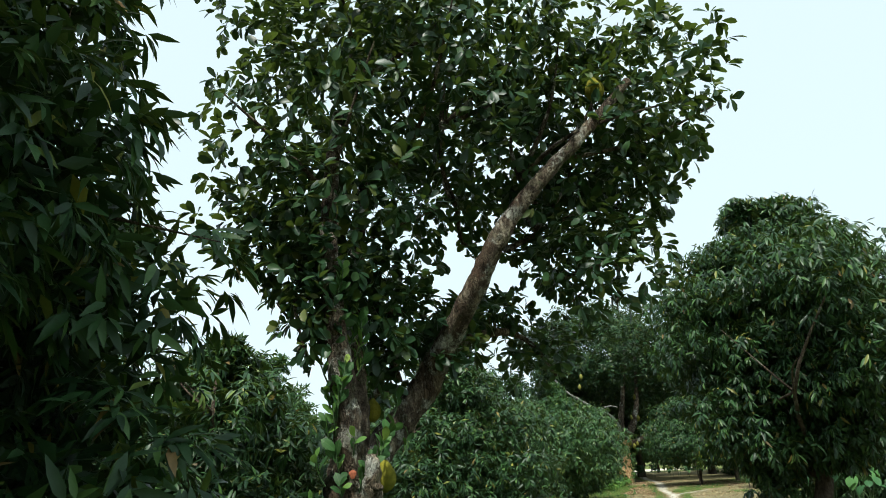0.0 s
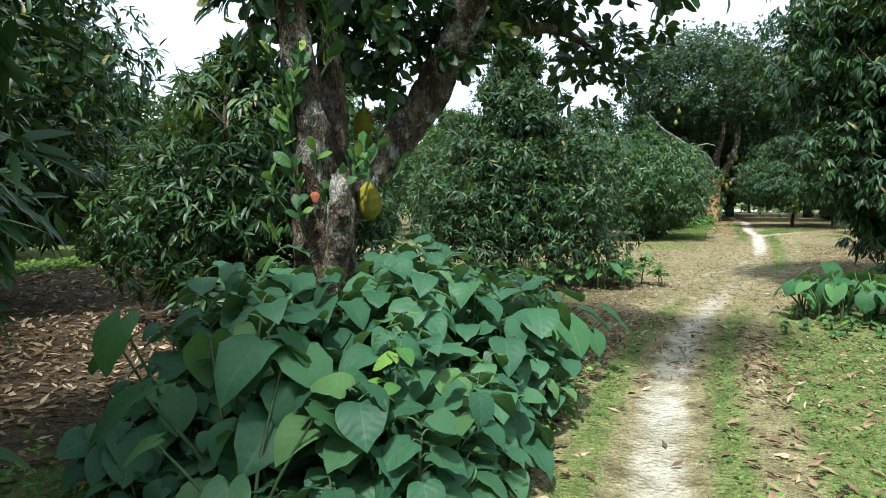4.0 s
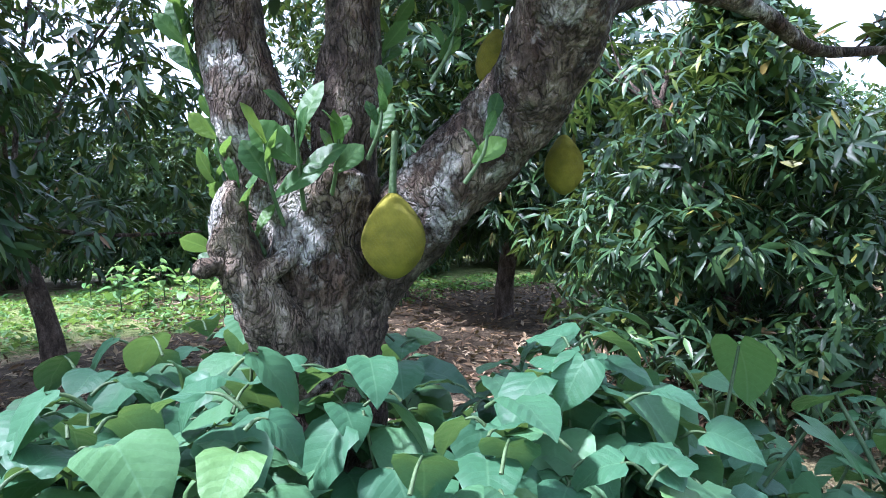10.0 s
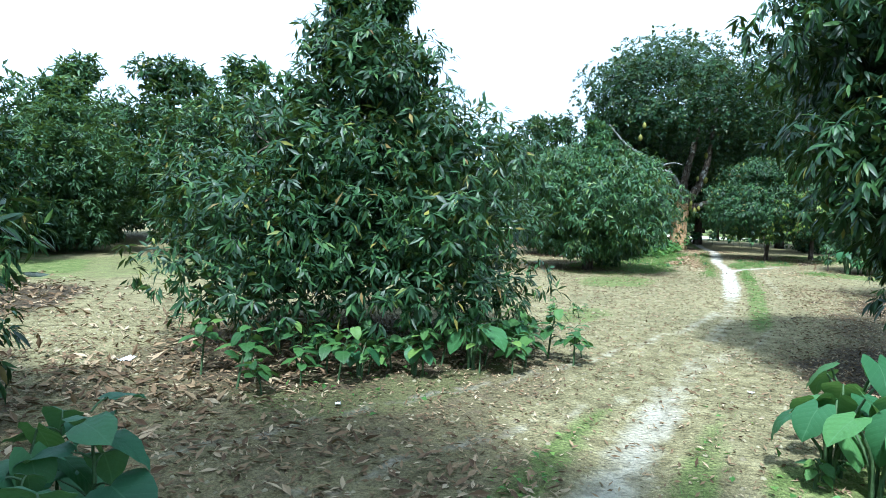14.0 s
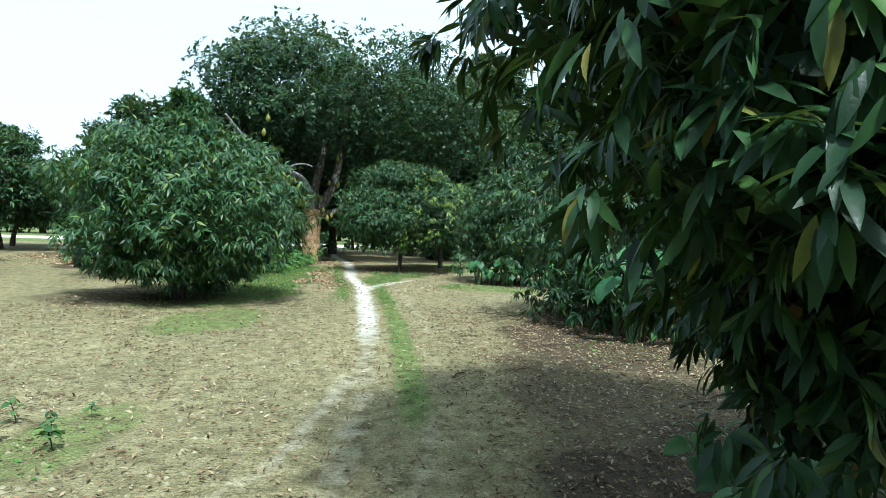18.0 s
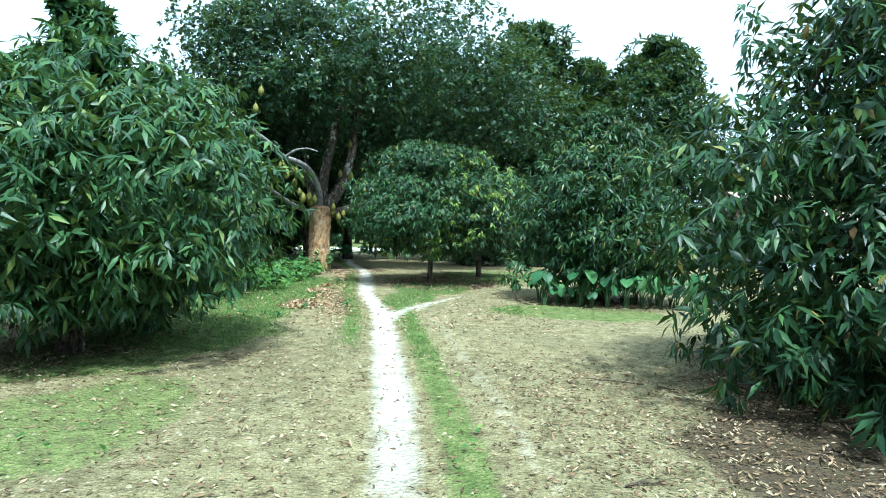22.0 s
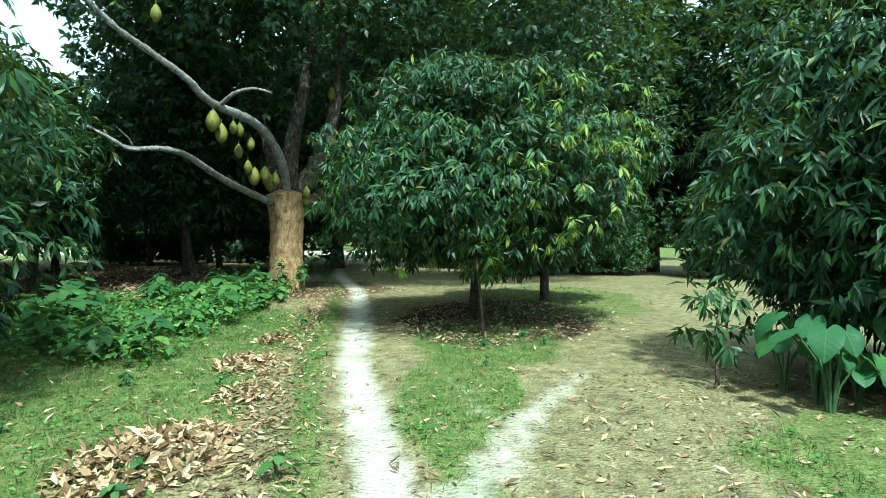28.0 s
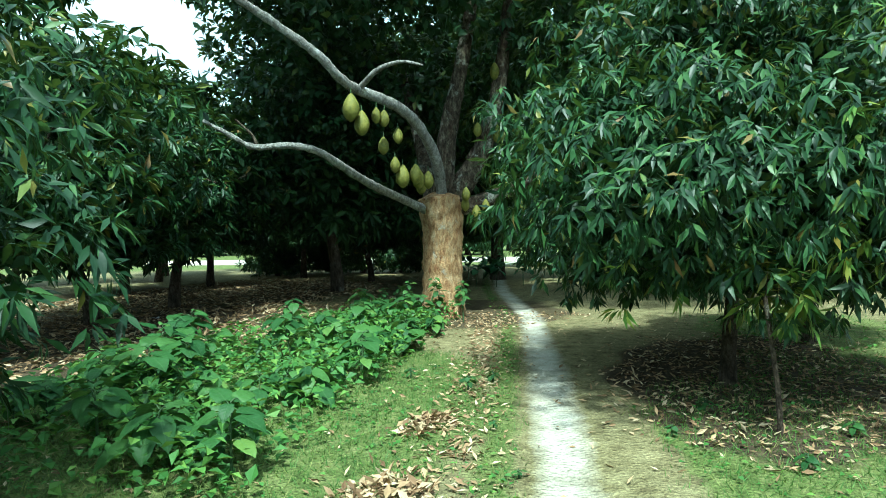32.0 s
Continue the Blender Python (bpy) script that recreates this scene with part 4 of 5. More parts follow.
lobes = [(0.5, 0.5, 8.2, 5.0, 4.6, 3.0), (-0.5, 3.3, 8.0, 3.0, 2.4, 2.3), (1.5, 4.0, 6.0, 2.6, 2.2, 1.8), (1.0, -4.2, 8.4, 3.6, 3.6, 3.0), (2.5, -7.0, 7.0, 3.0, 3.0, 2.4), (-2.0, 0.5, 6.8, 2.0, 2.0, 1.2), (3.5, 2.0, 5.5, 3.0, 3.0, 1.6), (3.0, -2.5, 5.5, 3.0, 3.0, 1.6), (2.5, 4.5, 4.6, 2.8, 2.6, 1.5), (0.5, 1.5, 9.9, 2.8, 2.8, 1.4)]
rng = np.random.default_rng(32)
part("crown", crown_mesh(lobes, (BLUNT4, 9800, 6, 0.22, 0.3), JACK, rng, 0.55, 0.75), far)

# grove and far trees: a few kinds, copied
KINDS = []
for k in range(5):
    t0 = tree("shady orchard tree on a thin trunk", 48 + 3 * k, 14, ringed([(2.0, 2.2), (2.9, 3.0), (4.0, 2.8), (5.2 + 0.3 * k, 1.6)], 60 + k), stem(2.0, 0.13, (0.25 * (k - 2), 0.2)), (CARD, 1500, 7, 0.3, 0.5), FAR_LEAF if k % 2 else MANGO, seed=60 + k, limbs=5, group="grove trees", name="orchard_tree")
    KINDS.append(t0)
BUSHY = []
for k in range(3):
    BUSHY.append(tree("bushy orchard tree with leaves down to the grass", 10 + 4 * k, 30, ringed([(0.7, 2.0), (1.6, 2.5), (2.8, 2.4), (3.9, 1.7), (4.6 + 0.3 * k, 0.8)], 90 + k), stem(1.2, 0.12, (0.1 * k, 0.1)), (CARD, 1700, 7, 0.26, 0.5), (MANGO, FAR_LEAF, MANGO_LIGHT)[k], seed=90 + k, limbs=5, group="bushy trees", name="orchard_tree"))
for k, (x, y, s) in enumerate([(13.5, 15.5, 0.9), (10.5, 18.5, 0.75), (16.5, 18, 1.1), (7.5, 20.5, 0.9), (12.5, 22, 1.0), (5.0, 14.0, 0.6), (7.5, 17, 0.75), (19.5, 21, 1.1), (-3, 16, 0.9), (-11, 13, 1.0), (22, 16, 1.0), (27, 20, 1.1), (5.5, 26, 1.2), (-0.5, 19, 1.1), (15, 26, 1.2), (53.5, 15.2, 0.8), (52, 18, 0.8), (50.5, 20.2, 0.8), (44.5, 1.8, 0.8), (45.5, -1.5, 0.8), (44.0, -5.5, 0.85), (60.0, -18.0, 1.7), (61.5, -24.5, 1.7), (2.2, 17.0, 0.85), (-5.5, 17.5, 0.9), (-8.5, 15.0, 0.85)]):
    m = pose(x, y, 0, 0, 0, 67 * k + 10)
    if k < 3:
        BUSHY[k].matrix_basis = m @ Matrix.Scale(s, 4)
    else:
        copy_thing(BUSHY[k % 3], m).scale = [s] * 3
# two added trees, always out of view, that only throw shade on the start
tree("tall leafy unseen mango tree added to shade the start of the track", -6.6, 1.5, ringed([(3.0, 2.2), (4.2, 2.9), (5.6, 2.9), (7.0, 2.2), (8.0, 1.2)], 95), stem(3.0, 0.2), (FIVE, 1800, 8, 0.26, 0.6), MANGO, seed=95)
tree("tall leafy unseen mango tree added to shade the trees left of the track", -7.6, 4.4, ringed([(3.0, 2.2), (4.4, 3.0), (6.0, 3.0), (7.6, 2.4), (8.8, 1.4)], 96), stem(3.0, 0.2), (FIVE, 1800, 8, 0.26, 0.6), MANGO, seed=96)
GROVE = [(47, 14), (49, 18), (44, 19), (52, 12), (46, 23), (53, 17), (55, 23), (50, 26), (57, 14), (43, 27), (38, 24), (33, 25), (18, 24), (9, 25), (4, 23), (-1, 25), (7.5, 27), (-5, 24), (-14, 13), (60, 4), (57, -2), (62, -8), (60, 10), (-13, 2), (-16, -6), (-18, 20), (42.5, 13.2), (45, 10.8), (25, 26), (31.5, 13.4), (37.5, 15.2), (40.5, 19.5)]
for k, (x, y) in enumerate(GROVE):
    m = pose(x, y, 0, 0, 0, 67 * k) @ Matrix.Scale(0.85 + 0.05 * (k % 7), 4)
    if k < 5:
        KINDS[k].matrix_basis = m
    else:
        c = copy_thing(KINDS[k % 5], pose(x, y, 0, 0, 0, 67 * k))
        c.scale = [(1.3 if 41 < x < 46 and y < 14 else 0.85 + 0.05 * (k % 7))] * 3
TALL = tree("tall dark broadleaf tree behind the orchard", 46, -0.5, ringed([(3.0, 2.8), (5.5, 3.6), (8.0, 3.4), (10.5, 2.4), (12.0, 1.2)], 70), stem(3.0, 0.25), (CARD, 3000, 7, 0.4, 0.4), JACK, seed=70, limbs=6, group="tall trees", name="tall_tree")
for k, (x, y, s) in enumerate([(45, -7.0, 0.92), (50, 4.5, 1.0), (49, 9.5, 1.0), (47.5, -3.8, 0.88)]):
    copy_thing(TALL, pose(x, y, 0, 0, 0, 80 * k + 40)).scale = [s] * 3
FAR = tree("distant tree at the edge of the fields", 85, 20, ringed([(1.5, 4.0), (3.5, 4.6), (5.5, 3.6), (7.0, 1.8)], 75), stem(2.0, 0.25), (CARD, 1600, 7, 0.5, 0.4), FAR_LEAF, seed=75, limbs=3, group="distant trees", name="distant_tree")
rng = np.random.default_rng(9)
for k in range(64):
    ang = -1.35 + 4.6 * k / 63
    r = rng.uniform(78, 100)
    copy_thing(FAR, pose(15 + r * math.cos(ang), 3 + r * math.sin(ang), 0, 0, 0, rng.uniform(0, 360))).scale = [rng.uniform(0.8, 1.4)] * 3


# ---- low plants ----
def heart_blade(notch=0.12, wide=0.84, cup=0.12, sag=0.25, wavy=0.03, seed=0, toothed=0.0):
    """A heart-shaped leaf one long along +y from its stalk, quilted between the ribs: places, faces and the leaf's own breadth and length."""
    rng = np.random.default_rng(seed)
    rows = [(-notch, 0.27), (-notch * 0.3, 0.42), (0.15, 0.5), (0.36, 0.51), (0.56, 0.45), (0.74, 0.33), (0.88, 0.18)]
    v, uv, across = [], [], (-1.0, -0.5, 0.0, 0.5, 1.0)
    for s, w in rows:
        for u in across:
            x = u * w * wide * (1 + toothed * rng.uniform(-1, 1))
            y = s if u else max(s, 0.0)
            if s < 0 and abs(u) == 0.5:
                y = s * 0.75
            z = cup * abs(x) - sag * max(y, 0) ** 2 - 0.05 * abs(u) * (s < 0) + (0.035 if abs(u) == 0.5 else 0) + rng.uniform(-1, 1) * wavy
            v.append((x, y, z))
            uv.append((x, y, 0))
    v.append((0, 1.0, -sag * 1.05))
    uv.append((0, 1.0, 0))
    quads = [(r * 5 + k, r * 5 + k + 1, r * 5 + k + 6, r * 5 + k + 5) for r in range(len(rows) - 1) for k in range(4)]
    last = (len(rows) - 1) * 5
    tris = [(last + k, last + k + 1, len(v) - 1) for k in range(4)]
    return np.array(v), [np.array(quads), np.array(tris)], np.array(uv)


def blade_mesh(name, shape, mat):
    v, f, uv = shape
    me = mesh_of(name, v, f, mat, True)
    at = me.attributes.new("blade", "FLOAT_VECTOR", "POINT")
    at.data.foreach_set("vector", uv.astype(np.float32).ravel())
    return me


def oval_blade(wide=0.5, sag=0.2, cup=0.2, seed=0):
    """A blunt oval leaf for sprouts, in the same form."""
    v, f, uv = heart_blade(0.0, wide, cup, sag, 0.02, seed)
    v = v.copy()
    grow = np.interp(uv[:, 1], [0, 0.1, 0.3, 0.6, 0.85, 1.0], [0.25, 0.45, 0.8, 1.25, 1.9, 1.0])
    v[:, 0] *= grow
    return v, f, uv * np.array([1, 1, 1])


HEARTS = [blade_mesh("leaf", heart_blade(0.10, 0.88 + 0.05 * k, 0.12 + 0.06 * (k % 3), 0.25 + 0.16 * (k % 3), 0.04, k, 0.06), BROAD) for k in range(6)]
TAROS = [blade_mesh("leaf", heart_blade(0.30, 0.86 + 0.05 * k, 0.08 + 0.08 * (k % 2), 0.15 + 0.12 * (k % 3), 0.03, 20 + k), TARO) for k in range(5)]
MIDS = [blade_mesh("leaf", heart_blade(0.05, 0.62 + 0.07 * k, 0.12, 0.2 + 0.1 * (k % 2), 0.03, 80 + k, 0.08), BROAD_MID) for k in range(4)]
OVALS = [blade_mesh("leaf", oval_blade(0.4 + 0.04 * k, 0.1 + 0.1 * (k % 3), 0.2, 40 + k), SPROUT) for k in range(4)]
WEEDY = veined_material("weed_blades", [(0.0, (0.05, 0.14, 0.035)), (0.6, (0.09, 0.21, 0.045)), (1.0, (0.2, 0.33, 0.06))], (0.18, 0.3, 0.09))
SMALLS = [blade_mesh("leaf", heart_blade(0.06, 0.6 + 0.1 * k, 0.1, 0.2, 0.02, 60 + k), WEEDY) for k in range(3)]


def set_leaf(mesh, parent, at, way, up, size, name="leaf"):
    """A leaf object whose stalk end lies at a place, pointing along way, its face towards up."""
    y = Vector(way).normalized()
    x = y.cross(Vector(up)).normalized()
    z = x.cross(y)
    ob = new(name, mesh)
    ob.parent = parent
    m = Matrix((x, y, z)).transposed().to_4x4()
    m.translation = Vector(at)
    ob.matrix_basis = m @ Matrix.Diagonal((size, size, size, 1))
    return ob


def broad_plant(h, many, size, seed, blades=None, name="broadleaf_plant", label="heart-leaved green weed with large quilted leaves", mat=None):
    """A leafy weed: one or two stems with leaves on short stalks, the largest in the middle."""
    rng = np.random.default_rng(seed)
    top = tagged(holder(name, 0, 0), label, "plant", "broad-leaved weeds")
    lean = rng.normal(size=2) * 0.12 * h
    spine = [(0, 0, -0.03), (lean[0] * 0.4, lean[1] * 0.4, h * 0.5), (lean[0] * 0.9, lean[1] * 0.9, h * 0.88)]
    pieces = [tube(spine, [0.011, 0.008, 0.004], 6, 0.1, seed)]
    leaves = []
    for k in range(many):
        u = 0.35 + 0.65 * ((k + 0.5) / many) ** 0.8
        p = np.array([lean[0] * u, lean[1] * u, h * u])
        ang = k * 2.4 + rng.uniform(-0.4, 0.4)
        out = np.array([math.cos(ang), math.sin(ang), 0])
        reach = size * rng.uniform(0.35, 0.75) * (1.25 - 0.75 * u)
        tip = p + out * reach + np.array([0, 0, reach * rng.uniform(0.2, 0.7)])
        pieces.append(tube([p, (p + tip) / 2 + np.array([0, 0, 0.01]), tip], [0.005, 0.004, 0.003], 5, 0, k))
        s = size * rng.uniform(0.7, 1.15) * (1.0 if u < 0.9 else 0.75)
        way = out * 0.85 + np.array([0, 0, rng.uniform(-0.6, 0.1)]) + rng.normal(size=3) * 0.2
        leaves.append((tip, way, np.array([0, 0, 1.1]) + out * 0.45 + rng.normal(size=3) * 0.22, s))
    v, f = joined(pieces)
    part("stem", mesh_of("stem", v, f, STALK, True), top)
    for k, (p, way, up, s) in enumerate(leaves):
        set_leaf((blades or HEARTS)[int(rng.integers(len(blades or HEARTS)))], top, p, way, up, s)
    return top


def taro_plant(h, many, size, seed):
    """Elephant-ear leaves on long stalks that spring from one foot."""
    rng = np.random.default_rng(seed)
    top = tagged(holder("taro_plant", 0, 0), "taro plant with large heart-shaped leaves on long stalks", "plant", "taro plants")
    for k in range(many):
        ang = 2 * math.pi * (k + rng.uniform(-0.3, 0.3)) / many
        out = np.array([math.cos(ang), math.sin(ang), 0])
        hh = h * rng.uniform(0.65, 1.1)
        tip = out * h * rng.uniform(0.2, 0.5) + np.array([0, 0, hh])
        v, f = tube([out * 0.02 - np.array([0, 0, 0.03]), out * 0.1 * h + np.array([0, 0, hh * 0.5]), tip], [0.014, 0.01, 0.006], 6, 0.05, k)
        part("stalk", mesh_of("stalk", v, f, STALK, True), top)
        way = out * rng.uniform(0.5, 1.0) + np.array([0, 0, rng.uniform(-1.0, -0.3)])
        set_leaf(TAROS[int(rng.integers(5))], top, tip, way, out * 0.9 + np.array([0, 0, rng.uniform(0.5, 1.0)]), size * rng.uniform(0.75, 1.15))
    return top


def spread(kinds, places, seed, low=0.85, high=1.2):
    """Copies of some plants at places (x, y, size); the first of each kind is moved there itself."""
    rng = np.random.default_rng(seed)
    used = set()
    for k, (x, y, s) in enumerate(places):
        src = kinds[int(rng.integers(len(kinds)))]
        m = pose(x, y, float(land(x, y)), 0, 0, rng.uniform(0, 360))
        s = s * rng.uniform(low, high)
        if src.name in used:
            c = copy_thing(src, m)
            c.scale = [s] * 3
        else:
            used.add(src.name)
            src.matrix_basis = m @ Matrix.Scale(s, 4)
    for src in kinds:
        if src.name not in used:
            for o in (*src.children_recursive, src):
                bpy.data.objects.remove(o)


def sown(n, seed, box, want, apart=0.0):
    """Places in a box of the plan, kept as often as want(x, y) says, and not too near one another."""
    rng = np.random.default_rng(seed)
    out = []
    for _ in range(n * 30):
        x, y = rng.uniform(box[0], box[1]), rng.uniform(box[2], box[3])
        if rng.random() < want(x, y) and all((x - a) ** 2 + (y - b) ** 2 > apart ** 2 for a, b in out):
            out.append((x, y))
            if len(out) == n:
                break
    return out


# the weeds round the foot of the near jackfruit tree
def mound(x, y):
    """Height of the weeds there, 0 where there are none."""
    d = y - track_y(x)
    across = soft(x, -1.75, -0.7) * (1 - 0.6 * soft(x, 0.7, 1.3)) * (1 - soft(x, 1.5, 2.6))
    h = 1.1 * float(across * soft(d, 0.5, 1.2) ** 0.7 * (1 - soft(y, 2.5, 3.1)))
    h = max(h, 0.62 * math.exp(-(((x + 2.3) / 0.55) ** 2 + ((y - 1.15) / 0.5) ** 2)))
    if d < 0.6 or math.hypot(x - JX, y - JY) < 0.3:
        return 0.0
    return h if h > 0.25 else 0.0


KIND = {h: [broad_plant(h, 9 + int(5 * h) + k, 0.15 if h < 0.7 else 0.19, 100 + int(h * 10) * 5 + k) for k in range(3)] for h in (0.35, 0.6, 0.85, 1.1)}
spots = sown(146, 5, (-3.3, 2.4, 0.3, 3.1), lambda x, y: 1.0 if mound(x, y) else 0.0, 0.165)
for h, low, high in ((0.35, 0.0, 0.47), (0.6, 0.47, 0.72), (0.85, 0.72, 0.97), (1.1, 0.97, 9)):
    spread(KIND[h], [(x, y, mound(x, y) / h) for x, y in spots if low <= mound(x, y) < high], 6 + int(10 * h), 0.9, 1.12)
tk = [taro_plant(1.05, 4 + k, 0.25, 200 + k) for k in range(2)]
spread(tk, [(0.95, 2.6, 0.8), (1.25, 2.3, 0.68), (-1.25, 1.75, 0.85), (-1.45, 1.4, 0.75), (-1.15, 2.25, 0.9)], 7)
tk = [taro_plant(0.6, 5 + k, 0.25, 205 + k) for k in range(4)]
spread(tk, [(1.75, 2.35, 1.1), (2.2, 1.95, 0.9), (1.6, 1.75, 1.0), (2.5, 2.4, 0.9), (1.4, 2.9, 1.0), (-2.1, 2.6, 0.9), (-2.6, 2.9, 0.7), (-2.0, 3.1, 0.8), (2.7, 2.6, 0.9), (2.3, 2.9, 1.0), (2.9, 3.1, 0.8), (2.0, 1.6, 0.9), (2.5, 1.75, 0.7), (2.0, 2.3, 1.0), (1.3, 1.5, 0.9), (2.7, 2.1, 0.7), (1.7, 2.7, 1.1)], 8)
KIND = [broad_plant(0.42 + 0.1 * k, 8, 0.2, 130 + k) for k in range(3)]
spread(KIND, [(x, y, 1.0) for x, y in sown(20, 33, (1.2, 3.2, 2.0, 3.9), lambda x, y: 1.0 if y < 4.2 - 0.3 * (x - 1.2) else 0.0, 0.3)], 34)
# taro rows under the trees
tk = [taro_plant(0.45, 5 + k % 2, 0.21, 220 + k) for k in range(4)]
spread(tk, [(x, y, 1.0) for x, y in sown(34, 8, (5.0, 8.2, -2.4, 0.4), lambda x, y: 1.0 if abs(x - (6.6 + 0.45 * (y - 0.3))) < 0.65 else 0.0, 0.26)], 9)
# low weeds in the darker leaf colour, which stands in for the tree's shade
KIND = [broad_plant(0.3 + 0.08 * k, 9, 0.16, 286 + k, MIDS) for k in range(2)]
spread(KIND, [(x, y, 1.0) for x, y in sown(24, 28, (8.5, 11.0, -2.0, -0.3), lambda x, y: 1.0, 0.26)], 29)
tk = [taro_plant(1.0, 8 + k, 0.27, 240 + k) for k in range(2)]
spread(tk, [(16.15, -1.5, 1.15), (16.5, -1.95, 1.0), (16.75, -1.45, 0.8), (16.0, -2.1, 0.9), (15.6, -2.3, 0.75)], 10)
tk = [taro_plant(0.66, 6 + k % 2, 0.23, 260 + k) for k in range(4)]
spread(tk, [(x, y, 0.95) for x, y in sown(32, 41, (25.6, 27.6, -3.3, 0.55), lambda x, y: 1.0 if abs(x - 26.7 - 0.16 * (y + 1.2)) < 0.55 else 0.0, 0.25)], 12, 0.7, 1.3)
# weeds before the cone-shaped tree, leaf colour darkened to imitate shade
KIND = [broad_plant(0.3 + 0.08 * k, 11, 0.14, 280 + k, MIDS) for k in range(3)]
spread(KIND, [(x, y, 1.0) for x, y in sown(26, 13, (5.0, 8.4, 2.4, 5.2), lambda x, y: 1.0 if abs(y - (3.75 - 0.62 * (x - 6.5))) < 0.5 else 0.0, 0.24)] + [(10.8, 3.7, 0.5), (11.1, 3.9, 0.45), (11.5, 3.85, 0.4), (10.5, 3.95, 0.5), (10.9, 4.2, 0.45), (11.3, 4.3, 0.45)], 14)
tk = [taro_plant(0.4, 5, 0.22, 290 + k) for k in range(2)]
spread(tk, [(7.0, 3.35, 1.0), (6.4, 3.6, 0.9), (7.6, 3.2, 0.8), (6.0, 3.9, 0.7)], 35)
# the broad-leaved weeds between the track and the far jackfruit tree
KIND = [broad_plant(h, 11 + k, 0.2, 300 + k, MIDS) for k, h in enumerate((0.28, 0.36, 0.45, 0.55))]
spread(KIND, [(x, y, 1.0) for x, y in sown(96, 15, (27.6, 37.0, 6.5, 11.0), lambda x, y: float(soft(y, 6.6 + 0.12 * (x - 28), 7.0 + 0.12 * (x - 28)) * (1 - soft(y, 10.4 - 0.1 * (x - 28), 10.9 - 0.1 * (x - 28))) * soft(x - 28, -0.3 + 0.2 * abs(y - 7.6), 0.2 + 0.2 * abs(y - 7.6)) * (0.45 + 0.55 * (wave(x, y, 1.3, 1.0) > -0.25))), 0.27)], 16, 0.65, 1.35)
KIND = [broad_plant(h, 11, 0.2, 350 + k, blades=SMALLS, label="sunlit yellow-green weed at the edge of the clearing") for k, h in enumerate((0.6, 0.8))]
spread(KIND, [(x, y, 1.0) for x, y in sown(30, 18, (-8.5, -1.5, 8.6, 13.4), lambda x, y: float(spot(x, y, -4.6, 10.8, 3.0, 1.8)), 0.4)], 19)
DUSK = [broad_plant(0.9, 9, 0.3, 335 + k, HEARTS, label="dark low shrub in the shade beyond the far tree") for k in range(2)]
spread(DUSK, [(x, y, 1.0) for x, y in sown(18, 42, (44.6, 49.0, 4.6, 10.6), lambda x, y: 1.0, 0.8)], 43)
SHRUB = [broad_plant(0.8, 18, 0.15, 330 + k, MIDS, label="low leafy shrub at the foot of the far tree") for k in range(2)]
spread(SHRUB, [(36.4, 8.0, 1.0), (36.5, 8.7, 1.05), (36.9, 7.7, 0.9), (36.3, 9.3, 0.9), (37.0, 9.2, 0.9), (36.2, 7.5, 0.75)], 17)


# ---- fruit ----
def fruit_mesh(seed, mat, knobs=True):
    """A jackfruit one high, hanging from its top: an uneven pear shape set with small spines."""
    rng = np.random.default_rng(seed)
    rows, sides = 62, 84
    v = []
    for r in range(rows):
        u = r / (rows - 1)
        prof = math.sin(math.pi * u ** 1.05) ** 0.62 * 0.355 * (0.72 + 0.42 * u - 0.12 * u * u)
        for k in range(sides):
            a = 2 * math.pi * (k + 0.5 * (r % 2)) / sides
            lump = 1 + 0.03 * math.sin(a * 2 + seed) + 0.02 * math.sin(a * 3 + u * 5 + seed)
            spine = 1 + (0.06 if knobs and (k + r // 2) % 2 == 0 and 1 < r < rows - 2 else 0.0) + rng.uniform(-0.008, 0.008)
            v.append((math.cos(a) * prof * lump * spine, math.sin(a) * prof * lump * spine, -u))
    q = [(r * sides + k, r * sides + (k + 1) % sides, (r + 1) * sides + (k + 1) % sides, (r + 1) * sides + k) for r in range(rows - 1) for k in range(sides)]
    return mesh_of("rind", np.array(v), [np.array(q)], mat, True)


FRUIT = plain_material("jackfruit_rind", (0.19, 0.185, 0.02), (0.32, 0.295, 0.03), 5.0, 0.7, 0.008, 1.0, 90.0, 0.18)
FRUIT_OLIVE = plain_material("olive_jackfruit_rind", (0.11, 0.12, 0.02), (0.22, 0.205, 0.035), 5.0, 0.6, 0.006, 0.8, 60.0, 0.3)
RINDS = [fruit_mesh(k, FRUIT) for k in range(3)]
OLIVES = [fruit_mesh(k, FRUIT_OLIVE) for k in range(3)]


def fruit(x, y, z, high, wide, seed, label="ripening green-yellow jackfruit hanging from the tree", up=0.06, rinds=None):
    """A jackfruit whose top hangs at a place, on a short stalk."""
    top = tagged(holder("jackfruit", x, y, z, 67 * seed), label, "fruit", "jackfruit")
    r = part("rind", (rinds or RINDS)[seed % 3], top)
    r.scale = (high * wide, high * wide, high)
    v, f = tube([(0, 0, -0.02), (0.005, 0, up * 0.5), (0.01, 0.005, up)], [0.012, 0.009, 0.01], 7, 0.1, seed)
    part("stalk", mesh_of("stalk", v, f, STALK, True), top, "short woody stalk")
    return top


fruit(0.025, 2.1, 1.585, 0.24, 1.05, 0, "large ripening jackfruit hanging against the trunk", 0.16)
fruit(0.3, 2.38, 2.08, 0.2, 1.0, 1)
fruit(0.5, 2.42, 1.76, 0.19, 0.95, 2)
fruit(0.72, 0.3, 4.72, 0.26, 0.9, 1)
